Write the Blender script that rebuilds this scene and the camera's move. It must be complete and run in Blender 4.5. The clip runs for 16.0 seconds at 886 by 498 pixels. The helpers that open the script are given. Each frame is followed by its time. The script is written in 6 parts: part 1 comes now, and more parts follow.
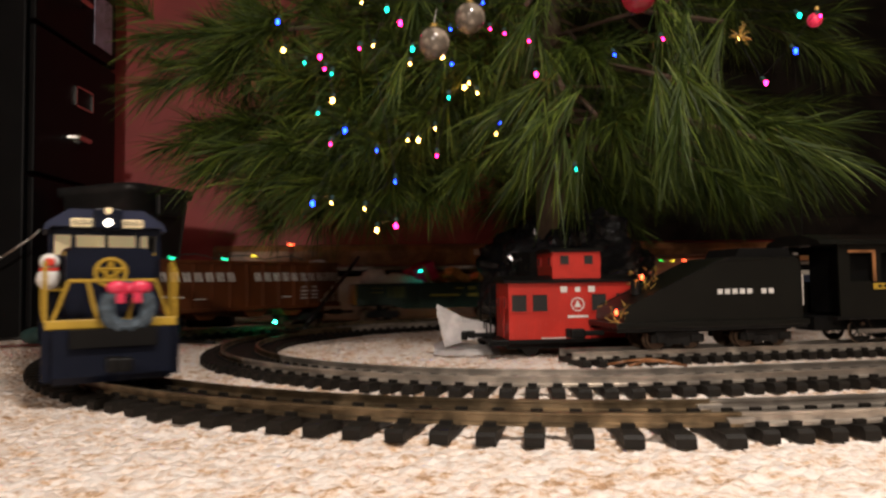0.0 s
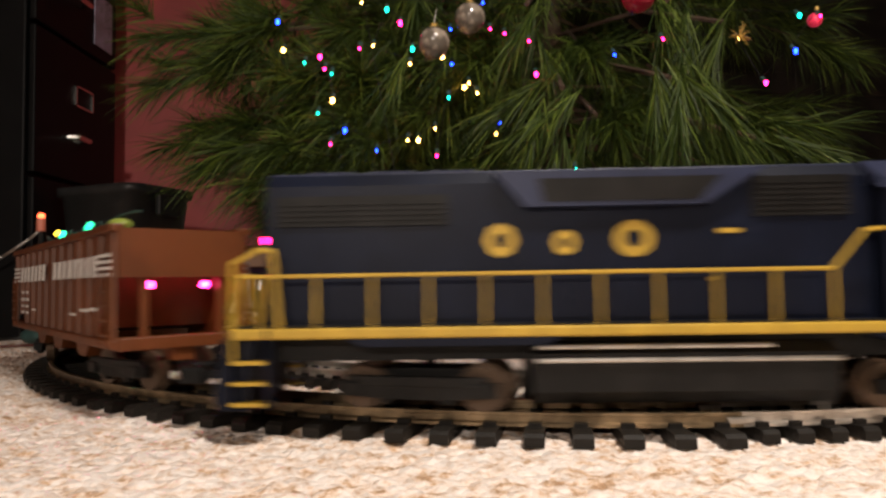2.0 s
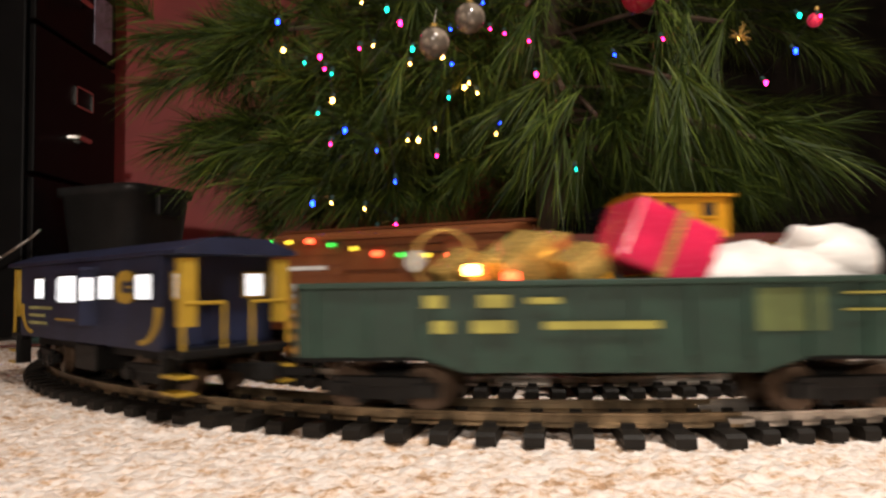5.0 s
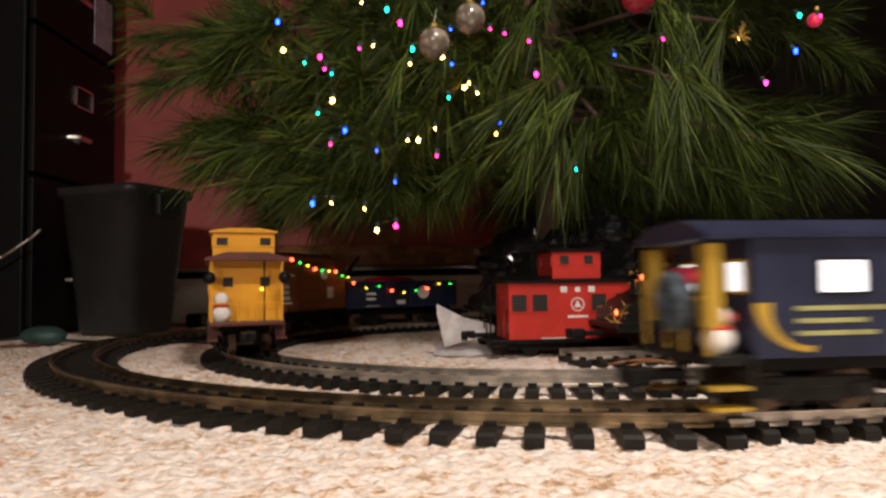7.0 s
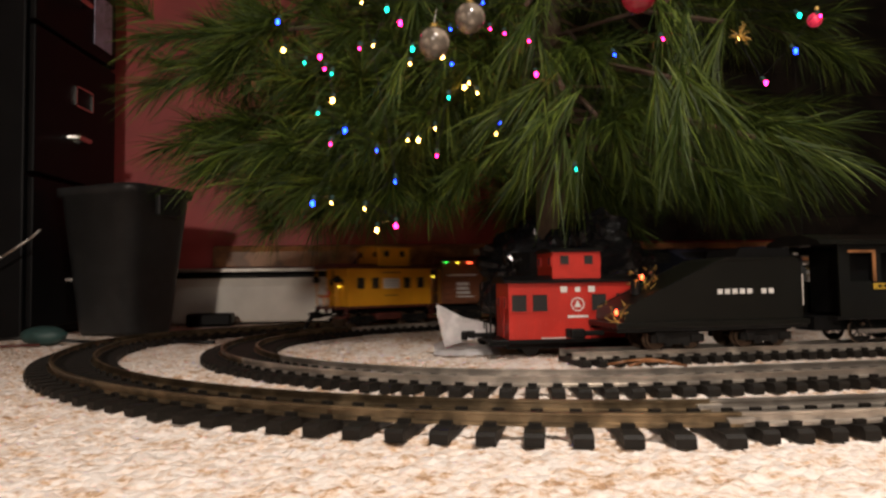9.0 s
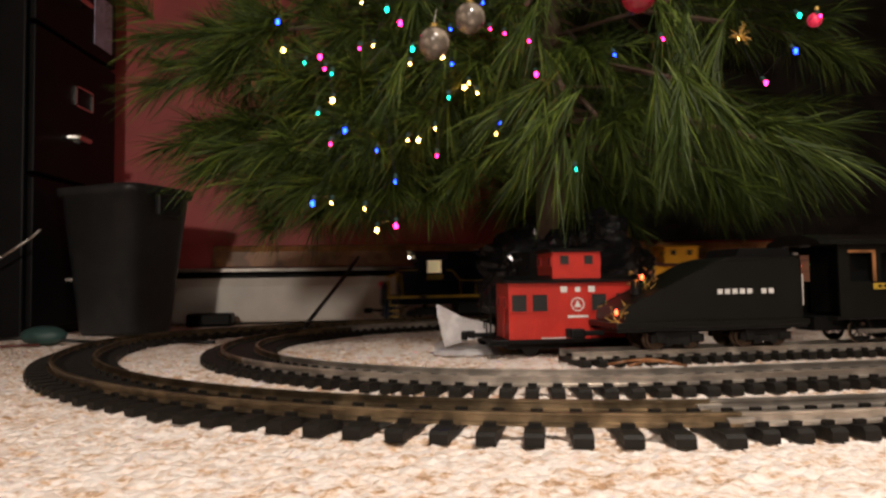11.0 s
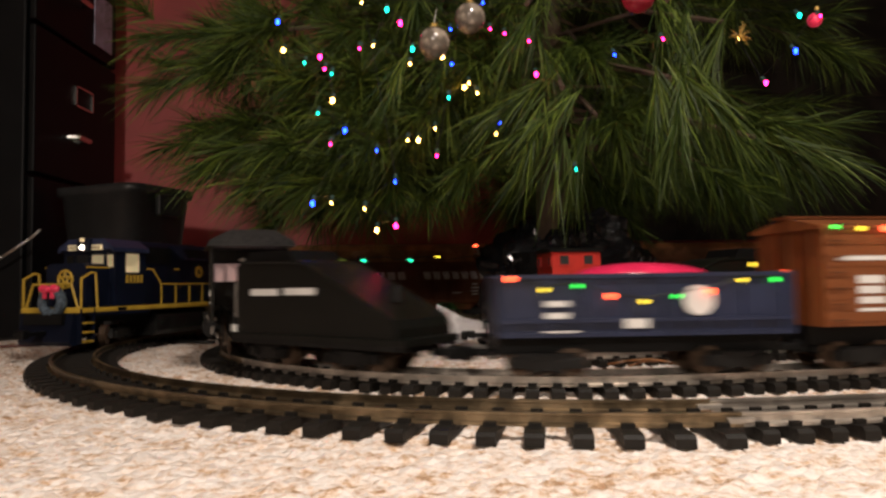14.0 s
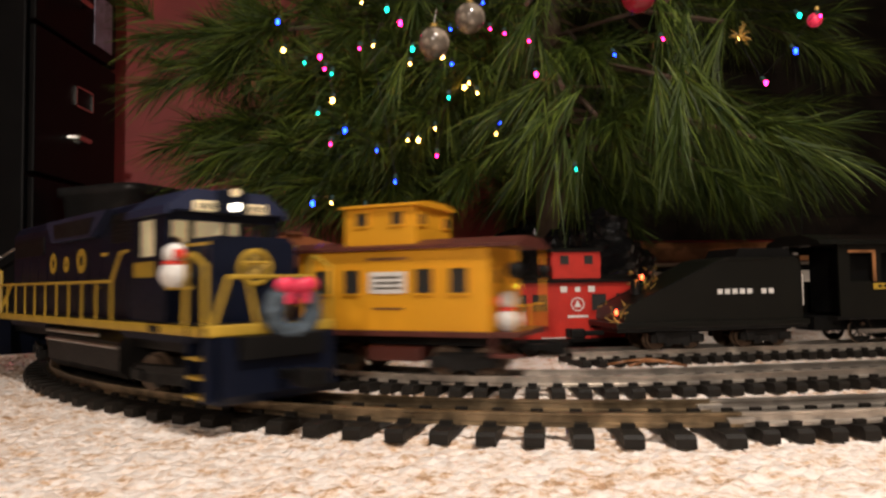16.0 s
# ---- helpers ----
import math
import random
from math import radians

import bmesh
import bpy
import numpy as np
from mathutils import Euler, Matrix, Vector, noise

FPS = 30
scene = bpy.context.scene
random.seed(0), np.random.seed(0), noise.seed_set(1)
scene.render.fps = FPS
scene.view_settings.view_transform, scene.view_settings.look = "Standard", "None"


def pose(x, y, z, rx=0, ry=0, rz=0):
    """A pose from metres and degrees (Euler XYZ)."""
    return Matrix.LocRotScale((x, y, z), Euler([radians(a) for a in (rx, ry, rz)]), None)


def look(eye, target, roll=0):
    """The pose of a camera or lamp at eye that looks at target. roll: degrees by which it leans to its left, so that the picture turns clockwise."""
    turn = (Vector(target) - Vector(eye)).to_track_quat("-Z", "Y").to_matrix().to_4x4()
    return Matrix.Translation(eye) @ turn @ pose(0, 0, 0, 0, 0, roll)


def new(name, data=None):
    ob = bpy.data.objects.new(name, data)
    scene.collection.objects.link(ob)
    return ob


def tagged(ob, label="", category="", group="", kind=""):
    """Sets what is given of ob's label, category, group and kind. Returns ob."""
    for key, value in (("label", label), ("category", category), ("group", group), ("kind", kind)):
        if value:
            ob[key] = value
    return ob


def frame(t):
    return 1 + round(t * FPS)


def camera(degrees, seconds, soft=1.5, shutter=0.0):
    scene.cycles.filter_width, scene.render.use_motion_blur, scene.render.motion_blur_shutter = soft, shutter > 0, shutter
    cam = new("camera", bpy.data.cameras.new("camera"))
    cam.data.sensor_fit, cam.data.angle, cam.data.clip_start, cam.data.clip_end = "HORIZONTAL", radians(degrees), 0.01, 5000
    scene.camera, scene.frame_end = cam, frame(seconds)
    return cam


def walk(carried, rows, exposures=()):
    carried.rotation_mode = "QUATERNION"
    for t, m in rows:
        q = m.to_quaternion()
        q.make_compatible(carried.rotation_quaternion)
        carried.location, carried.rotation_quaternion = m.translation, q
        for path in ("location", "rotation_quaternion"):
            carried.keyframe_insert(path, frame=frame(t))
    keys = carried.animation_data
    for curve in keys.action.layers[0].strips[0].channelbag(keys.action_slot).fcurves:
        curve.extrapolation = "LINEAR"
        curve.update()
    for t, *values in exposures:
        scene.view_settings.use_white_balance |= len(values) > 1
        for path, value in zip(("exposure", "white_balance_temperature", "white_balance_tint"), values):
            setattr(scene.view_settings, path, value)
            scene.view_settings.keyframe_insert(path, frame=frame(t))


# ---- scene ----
cam = camera(67, 16.0, soft=2.6, shutter=0.85)
EYE = (0.0, 0.0, 0.0994)
VIEW = look(EYE, (0.0, math.cos(0.0508), 0.0994 + math.sin(0.0508)), -0.89)
walk(cam, [(0.0, VIEW), (16.0, VIEW)], exposures=[(0.0, 0.0), (16.0, 0.0)])

# ---- light: a shaded lamp above the viewer and an added fill lamp across the dim room ----
world = bpy.data.worlds.new("room_dark")
scene.world = world
world.use_nodes = True
world.node_tree.nodes["Background"].inputs[0].default_value = (0.9, 0.7, 0.5, 1)
world.node_tree.nodes["Background"].inputs[1].default_value = 0.002
LAMP_AT = (0.28, 0.0, 1.12)
lamp_data = bpy.data.lights.new("desk_lamp", "AREA")
lamp_data.shape, lamp_data.size, lamp_data.energy, lamp_data.color = "DISK", 0.20, 16.6, (1.0, 0.89, 0.79)
lamp = new("lamp_light", lamp_data)
lamp.matrix_world = pose(*LAMP_AT, -6, 0, 0)
# unseen fill lamp, added to brighten the heater and the upright faces
FAR_AT = (-0.55, -2.9, 1.25)
far_data = bpy.data.lights.new("far_fill", "AREA")
far_data.shape, far_data.size, far_data.energy, far_data.color = "DISK", 0.22, 42, (1.0, 0.86, 0.74)
far_fill = new("far_fill_light", far_data)
far_fill.matrix_world = look(FAR_AT, (0.0, 1.0, 0.2))

RAIL = 0.0155          # top of the rails above the carpet


# ---- materials ----
def mat(name, colour, rough=0.5, metal=0.0, vary=0.12, scale=40.0, bump=0.0, fine=300.0, glow=0.0, coat=0.0, second=None, mix=(0.45, 0.6), spec=0.5):
    m = bpy.data.materials.new(name)
    m.use_nodes = True
    nt = m.node_tree
    b = nt.nodes["Principled BSDF"]
    b.inputs["Roughness"].default_value, b.inputs["Metallic"].default_value = rough, metal
    b.inputs["Coat Weight"].default_value = coat
    b.inputs["Specular IOR Level"].default_value = spec
    tc = nt.nodes.new("ShaderNodeTexCoord")
    n1, n2 = nt.nodes.new("ShaderNodeTexNoise"), nt.nodes.new("ShaderNodeTexNoise")
    n1.inputs["Scale"].default_value, n2.inputs["Scale"].default_value = scale, fine
    n1.inputs["Detail"].default_value = 5
    for n in (n1, n2):
        nt.links.new(tc.outputs["Object"], n.inputs["Vector"])
    ramp = nt.nodes.new("ShaderNodeValToRGB")
    lo = tuple(c * (1 - vary) for c in colour)
    hi = second or tuple(min(1, c * (1 + vary)) for c in colour)
    ramp.color_ramp.elements[0].position, ramp.color_ramp.elements[1].position = mix
    ramp.color_ramp.elements[0].color, ramp.color_ramp.elements[1].color = (*lo, 1), (*hi, 1)
    nt.links.new(n1.outputs["Fac"], ramp.inputs["Fac"])
    nt.links.new(ramp.outputs["Color"], b.inputs["Base Color"])
    rr = nt.nodes.new("ShaderNodeMapRange")
    rr.inputs["To Min"].default_value, rr.inputs["To Max"].default_value = max(0.02, rough - 0.12), min(1, rough + 0.12)
    nt.links.new(n2.outputs["Fac"], rr.inputs["Value"])
    nt.links.new(rr.outputs["Result"], b.inputs["Roughness"])
    if bump:
        bp = nt.nodes.new("ShaderNodeBump")
        bp.inputs["Strength"].default_value, bp.inputs["Distance"].default_value = bump, 0.002
        nt.links.new(n2.outputs["Fac"], bp.inputs["Height"])
        nt.links.new(bp.outputs["Normal"], b.inputs["Normal"])
    if glow:
        b.inputs["Emission Color"].default_value = (*colour, 1)
        b.inputs["Emission Strength"].default_value = glow
    return m


def needle_mat(name, dark, light):
    m = mat(name, dark, 0.55, spec=0.3)
    nt = m.node_tree
    geo, ramp = nt.nodes.new("ShaderNodeNewGeometry"), nt.nodes.new("ShaderNodeValToRGB")
    ramp.color_ramp.elements[0].color, ramp.color_ramp.elements[1].color = (*dark, 1), (*light, 1)
    ramp.color_ramp.elements.new(0.68).color = (*(0.72 * a + 0.28 * b for a, b in zip(dark, light)), 1)
    nt.links.new(geo.outputs["Random Per Island"], ramp.inputs["Fac"])
    nt.links.new(ramp.outputs["Color"], nt.nodes["Principled BSDF"].inputs["Base Color"])
    return m


def glass_mat(name, colour, rough=0.05):
    m = bpy.data.materials.new(name)
    m.use_nodes = True
    b = m.node_tree.nodes["Principled BSDF"]
    b.inputs["Base Color"].default_value, b.inputs["Roughness"].default_value = (*colour, 1), rough
    b.inputs["Transmission Weight"].default_value = 1.0
    return m


def carpet_mat():
    m = mat("carpet_pile", (0.78, 0.70, 0.62), 0.95, bump=1.0, fine=330, spec=0.1)
    nt = m.node_tree
    b = nt.nodes["Principled BSDF"]
    tc = nt.nodes["Texture Coordinate"]

    def tex(kind, **values):
        n = nt.nodes.new(kind)
        for k, v in values.items():
            n.inputs[k].default_value = v
        nt.links.new(tc.outputs["Object"], n.inputs["Vector"])
        return n
    patch = tex("ShaderNodeTexNoise", Scale=55, Detail=4, Roughness=0.6)
    fleck = tex("ShaderNodeTexNoise", Scale=190, Detail=3, Roughness=0.65)
    broad = tex("ShaderNodeTexNoise", Scale=7, Detail=2)
    tuft = tex("ShaderNodeTexVoronoi", Scale=150, Randomness=1.0)
    mix = nt.nodes.new("ShaderNodeMix")
    mix.inputs[0].default_value = 0.48
    nt.links.new(patch.outputs["Fac"], mix.inputs[2])
    nt.links.new(fleck.outputs["Fac"], mix.inputs[3])
    mix2 = nt.nodes.new("ShaderNodeMix")
    mix2.inputs[0].default_value = 0.15
    nt.links.new(mix.outputs[0], mix2.inputs[2])
    nt.links.new(broad.outputs["Fac"], mix2.inputs[3])
    ramp = nt.nodes.new("ShaderNodeValToRGB")
    e = ramp.color_ramp.elements
    e[0].position, e[0].color = 0.38, (0.44, 0.27, 0.16, 1)
    e[1].position, e[1].color = 0.56, (0.90, 0.82, 0.76, 1)
    for at, colour in ((0.43, (0.66, 0.46, 0.31, 1)), (0.48, (0.82, 0.68, 0.58, 1))):
        e.new(at).color = colour
    nt.links.new(mix2.outputs[0], ramp.inputs["Fac"])
    nt.links.new(ramp.outputs["Color"], b.inputs["Base Color"])
    bp = nt.nodes["Bump"]
    bp.inputs["Distance"].default_value = 0.003
    bp.invert = True
    nt.links.new(tuft.outputs["Distance"], bp.inputs["Height"])
    return m


CARPET = carpet_mat()
RED_WALL = mat("dark_red_paint", (0.36, 0.042, 0.040), 0.55, scale=6, bump=0.1)
PLASTER = mat("warm_plaster", (0.22, 0.17, 0.13), 0.9, scale=5, bump=0.15)
WOOD = mat("orange_wood", (0.30, 0.13, 0.05), 0.4, scale=18, vary=0.35)
HEATER_WHITE = mat("heater_enamel", (0.80, 0.76, 0.69), 0.45, scale=9, vary=0.06)
# near-black tone of the boards that darken the wall behind the tree
BACKING_DARK = mat("dark_backing_brown", (0.010, 0.0075, 0.006), 0.5, scale=14, vary=0.4, spec=0.25)
# near-black: shade of slots and hollows put into colour; also dark load and panes
GAP_SHADE_BLACK = mat("gap_shade_black", (0.015, 0.014, 0.013), 0.7)
ALU = mat("dull_aluminium", (0.55, 0.52, 0.48), 0.35, 0.9)
CAB_BLACK = mat("black_enamel", (0.006, 0.006, 0.0065), 0.45, scale=12, spec=0.12)
CHROME = mat("worn_chrome", (0.75, 0.73, 0.70), 0.18, 1.0, vary=0.05)
BIN_GREY = mat("charcoal_plastic", (0.024, 0.025, 0.026), 0.42, scale=30, bump=0.15, spec=0.45)
PAPER = mat("pale_lilac_paper", (0.50, 0.46, 0.62), 0.8)
TIE = mat("dark_tie_plastic", (0.011, 0.009, 0.007), 0.6, scale=60, bump=0.3, spec=0.25)
BRASS = mat("tarnished_brass_rail", (0.24, 0.18, 0.11), 0.36, 0.8, vary=0.4, scale=30)
STEEL_RAIL = mat("grey_metal_rail", (0.56, 0.51, 0.45), 0.36, 0.8, vary=0.25, scale=30)
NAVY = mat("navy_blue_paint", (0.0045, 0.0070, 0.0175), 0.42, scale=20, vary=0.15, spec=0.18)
# slate paint of caboose and gondola; on the diesel, navy lightened as if lit
NAVY2 = mat("slate_blue_paint_and_lit_tops", (0.017, 0.023, 0.055), 0.45, scale=20, vary=0.15, spec=0.4)
YELLOW = mat("yellow_paint", (0.50, 0.32, 0.035), 0.45, vary=0.08)
ORANGE_Y = mat("caboose_yellow_paint", (0.78, 0.36, 0.018), 0.42, vary=0.06, scale=15)
BLACK = mat("black_plastic", (0.004, 0.004, 0.004), 0.5, spec=0.2)
GRIME = mat("weathered_black", (0.008, 0.0075, 0.007), 0.5, vary=0.3, spec=0.25)
WHEEL = mat("wheel_metal", (0.13, 0.085, 0.055), 0.42, 0.4)
WINDOW_LIT = mat("lit_window", (1.0, 0.80, 0.48), 0.5, glow=0.22, vary=0.05)
WINDOW_WHITE = mat("bright_window", (0.97, 0.97, 1.0), 0.5, glow=1.3, vary=0.03)
HEADLIGHT = mat("headlight_glow", (1.0, 0.88, 0.68), 0.5, glow=9, vary=0.0)
HOPPER = mat("oxide_brown_paint", (0.125, 0.034, 0.007), 0.5, vary=0.15, scale=14)
BOXBROWN = mat("boxcar_brown_paint", (0.22, 0.066, 0.018), 0.5, vary=0.12, scale=14)
GREEN = mat("dark_green_paint", (0.012, 0.040, 0.026), 0.5, vary=0.15)
OCHRE = mat("ochre_end_paint", (0.62, 0.28, 0.02), 0.45)
LETTER = mat("white_lettering", (0.75, 0.73, 0.70), 0.6, vary=0.05)
REDPAINT = mat("bright_red_paint", (0.52, 0.030, 0.020), 0.4, vary=0.08)
MAROON = mat("maroon_roof", (0.10, 0.025, 0.018), 0.5)
TENDER_BLACK = mat("satin_black_paint", (0.0055, 0.0058, 0.0045), 0.36, scale=20, spec=0.35)
STEAM_GREY = mat("graphite_paint", (0.028, 0.027, 0.027), 0.28, scale=25, spec=0.3)
SNOW = mat("white_cotton", (0.82, 0.80, 0.77), 0.9, bump=0.6, fine=180)
GIFT_RED = mat("pink_red_wrap", (0.75, 0.025, 0.10), 0.25)
GOLD = mat("gold_foil", (0.78, 0.52, 0.15), 0.25, 0.6)
SCARF = mat("red_felt", (0.70, 0.05, 0.03), 0.8)
WREATH = mat("frosted_wreath", (0.060, 0.085, 0.11), 0.7, vary=0.3, scale=200)
BOW = mat("pink_ribbon", (0.85, 0.05, 0.12), 0.35)
TISSUE = mat("white_tissue", (0.86, 0.84, 0.84), 0.9)
CABLE = mat("black_cable", (0.006, 0.006, 0.006), 0.5)
TEAL_BOX = mat("dark_teal_plastic", (0.03, 0.07, 0.065), 0.5)
BARK = mat("brown_bark", (0.075, 0.045, 0.028), 0.85, bump=0.5)
NEEDLE = needle_mat("green_needles", (0.013, 0.030, 0.005), (0.150, 0.205, 0.028))
FROSTED = mat("frosted_ornament_glass", (0.24, 0.20, 0.16), 0.14, vary=0.45, scale=70, coat=0.6)
SKIN = mat("painted_figure", (0.45, 0.22, 0.16), 0.6)
GLOW = {
    "blue": mat("blue_bulb", (0.006, 0.03, 1.0), glow=26, vary=0),
    "teal": mat("teal_bulb", (0.006, 0.75, 0.50), glow=9, vary=0),
    "green": mat("green_bulb", (0.04, 1.0, 0.10), glow=2.5, vary=0),
    "hotpink": mat("hot_pink_bulb", (1.0, 0.02, 0.20), glow=60, vary=0),
    "hotteal": mat("hot_teal_bulb", (0.02, 1.0, 0.42), glow=45, vary=0),
    "bigteal": mat("bright_teal_bulb", (0.02, 0.90, 0.40), glow=3.5, vary=0),
    "warm": mat("warm_bulb", (1.0, 0.44, 0.09), glow=30, vary=0),
    "yellow": mat("yellow_bulb", (1.0, 0.72, 0.05), glow=3, vary=0),
    "pink": mat("pink_bulb", (1.0, 0.008, 0.11), glow=34, vary=0),
    "red": mat("red_bulb", (1.0, 0.09, 0.03), glow=8, vary=0),
}


# ---- mesh helpers ----
def box(bm, x0, x1, y0, y1, z0, z1, bevel=0.0):
    got = bmesh.ops.create_cube(bm, size=1, matrix=Matrix.Translation(((x0 + x1) / 2, (y0 + y1) / 2, (z0 + z1) / 2)) @ Matrix.Diagonal((abs(x1 - x0), abs(y1 - y0), abs(z1 - z0), 1)))
    if bevel:
        edges = list({e for v in got["verts"] for e in v.link_edges})
        bmesh.ops.bevel(bm, geom=edges, offset=bevel, segments=2, affect="EDGES", profile=0.5)
    return bm


def rod(bm, a, b, r, seg=8, r2=None):
    a, b = Vector(a), Vector(b)
    q = (b - a).to_track_quat("Z", "Y").to_matrix().to_4x4()
    bmesh.ops.create_cone(bm, cap_ends=True, segments=seg, radius1=r, radius2=r if r2 is None else r2, depth=(b - a).length,
                          matrix=Matrix.Translation((a + b) / 2) @ q)
    return bm


def ball(bm, c, r, squash=(1, 1, 1), seg=12):
    bmesh.ops.create_uvsphere(bm, u_segments=seg, v_segments=max(6, seg // 2 + 2), radius=r, matrix=Matrix.Translation(c) @ Matrix.Diagonal((*squash, 1)))
    return bm


def prism(bm, outline, axis, a, b):
    """Extrudes an outline of (u, v) pairs along axis 'x' (u = y), 'y' (u = x) or 'z' from a to b."""
    def put(u, v, w):
        return {"x": (w, u, v), "y": (u, w, v), "z": (u, v, w)}[axis]
    lo, hi = [bm.verts.new(put(u, v, a)) for u, v in outline], [bm.verts.new(put(u, v, b)) for u, v in outline]
    n = len(outline)
    bm.faces.new(lo), bm.faces.new(hi)
    for i in range(n):
        bm.faces.new((lo[i], lo[(i + 1) % n], hi[(i + 1) % n], hi[i]))
    return bm


def ring(bm, c, r, r2, axis="x", seg=20, sub=8):
    """A torus of radius r and tube r2 about c."""
    rows = []
    for i in range(seg):
        a = 2 * math.pi * i / seg
        row = []
        for j in range(sub):
            b = 2 * math.pi * j / sub
            u, w = (r + r2 * math.cos(b)) * math.cos(a), (r + r2 * math.cos(b)) * math.sin(a)
            h = r2 * math.sin(b)
            row.append(bm.verts.new(Vector(c) + Vector({"x": (h, u, w), "y": (u, h, w), "z": (u, w, h)}[axis])))
        rows.append(row)
    for i in range(seg):
        for j in range(sub):
            bm.faces.new((rows[i][j], rows[(i + 1) % seg][j], rows[(i + 1) % seg][(j + 1) % sub], rows[i][(j + 1) % sub]))
    return bm


def tube(bm, pts, r, seg=6):
    for a, b in zip(pts, pts[1:]):
        rod(bm, a, b, r, seg)
    for c in pts[1:-1]:
        ball(bm, c, r, seg=6)
    return bm


def part(name, bm, material, parent=None, label="", smooth=False):
    bmesh.ops.recalc_face_normals(bm, faces=bm.faces)
    me = bpy.data.meshes.new(name)
    bm.to_mesh(me)
    bm.free()
    me.materials.append(material)
    if smooth:
        me.polygons.foreach_set("use_smooth", [True] * len(me.polygons))
    ob = new(name, me)
    ob.parent = parent
    if label:
        tagged(ob, label)
    return ob


def thing(name, label, category, group="", at=None, kind=""):
    ob = new(name)
    ob.empty_display_size = 0.02
    if at is not None:
        ob.matrix_basis = at
    return tagged(ob, label, category, group, kind)


def B():
    return bmesh.new()


def share(name, ob, parent, m):
    """A further piece on the mesh of ob."""
    o = new(name, ob.data)
    o.parent = parent
    o.matrix_basis = m
    return o


def make_loop(cx, cy, radius, length, deg, joint, squeeze, n=1200):
    """Centre line of an oval of track, counter-clockwise, as n evenly spaced points and its length."""
    c, d = np.array([cx, cy]), radians(deg)
    along, across = np.array([math.cos(d), math.sin(d)]), np.array([-math.sin(d), math.cos(d)])
    pts = []
    for centre, a0, a1 in ((c + length * along, -90 + deg, 90 + deg), (c, 90 + deg, 360 + joint)):
        for a in np.radians(np.linspace(a0, a1, 300)):
            v = radius * np.array([math.cos(a), math.sin(a)])
            back = v @ across
            if back > 0:
                v = v - across * back * (1 - squeeze)
            pts.append(centre + v)
    pts = np.array(pts)
    for sweep in range(2):
        ring = np.vstack([pts, pts[:1]])
        s = np.r_[0, np.cumsum(np.hypot(*np.diff(ring, axis=0).T))]
        t = np.linspace(0, s[-1], n, endpoint=False)
        pts = np.c_[np.interp(t, s, ring[:, 0]), np.interp(t, s, ring[:, 1])]
        if sweep == 0:
            k = n // 60
            pts = sum(np.roll(pts, i, 0) for i in range(-k, k + 1)) / (2 * k + 1)
    pts = np.roll(pts, -int(np.argmin(pts[:, 0])), 0)
    return pts, s[-1]


def on_loop(loop, s):
    """The point of a loop s metres past its leftmost point."""
    pts, total = loop
    q = (s / total % 1) * len(pts)
    i = int(q)
    a, b = pts[i % len(pts)], pts[(i + 1) % len(pts)]
    return a + (b - a) * (q - i)


OUTER = make_loop(0.1793, 1.173, 0.7255, 0.30, 7.5, -88.5, 0.64)
INNER = make_loop(0.1527, 1.0767, 0.4614, 0.40, 9.0, -81, 0.92)
AX = radians(7.5)


def wall_y(x):
    """The front of the back wall."""
    return 1.93 + (x - 0.2) * math.tan(AX)


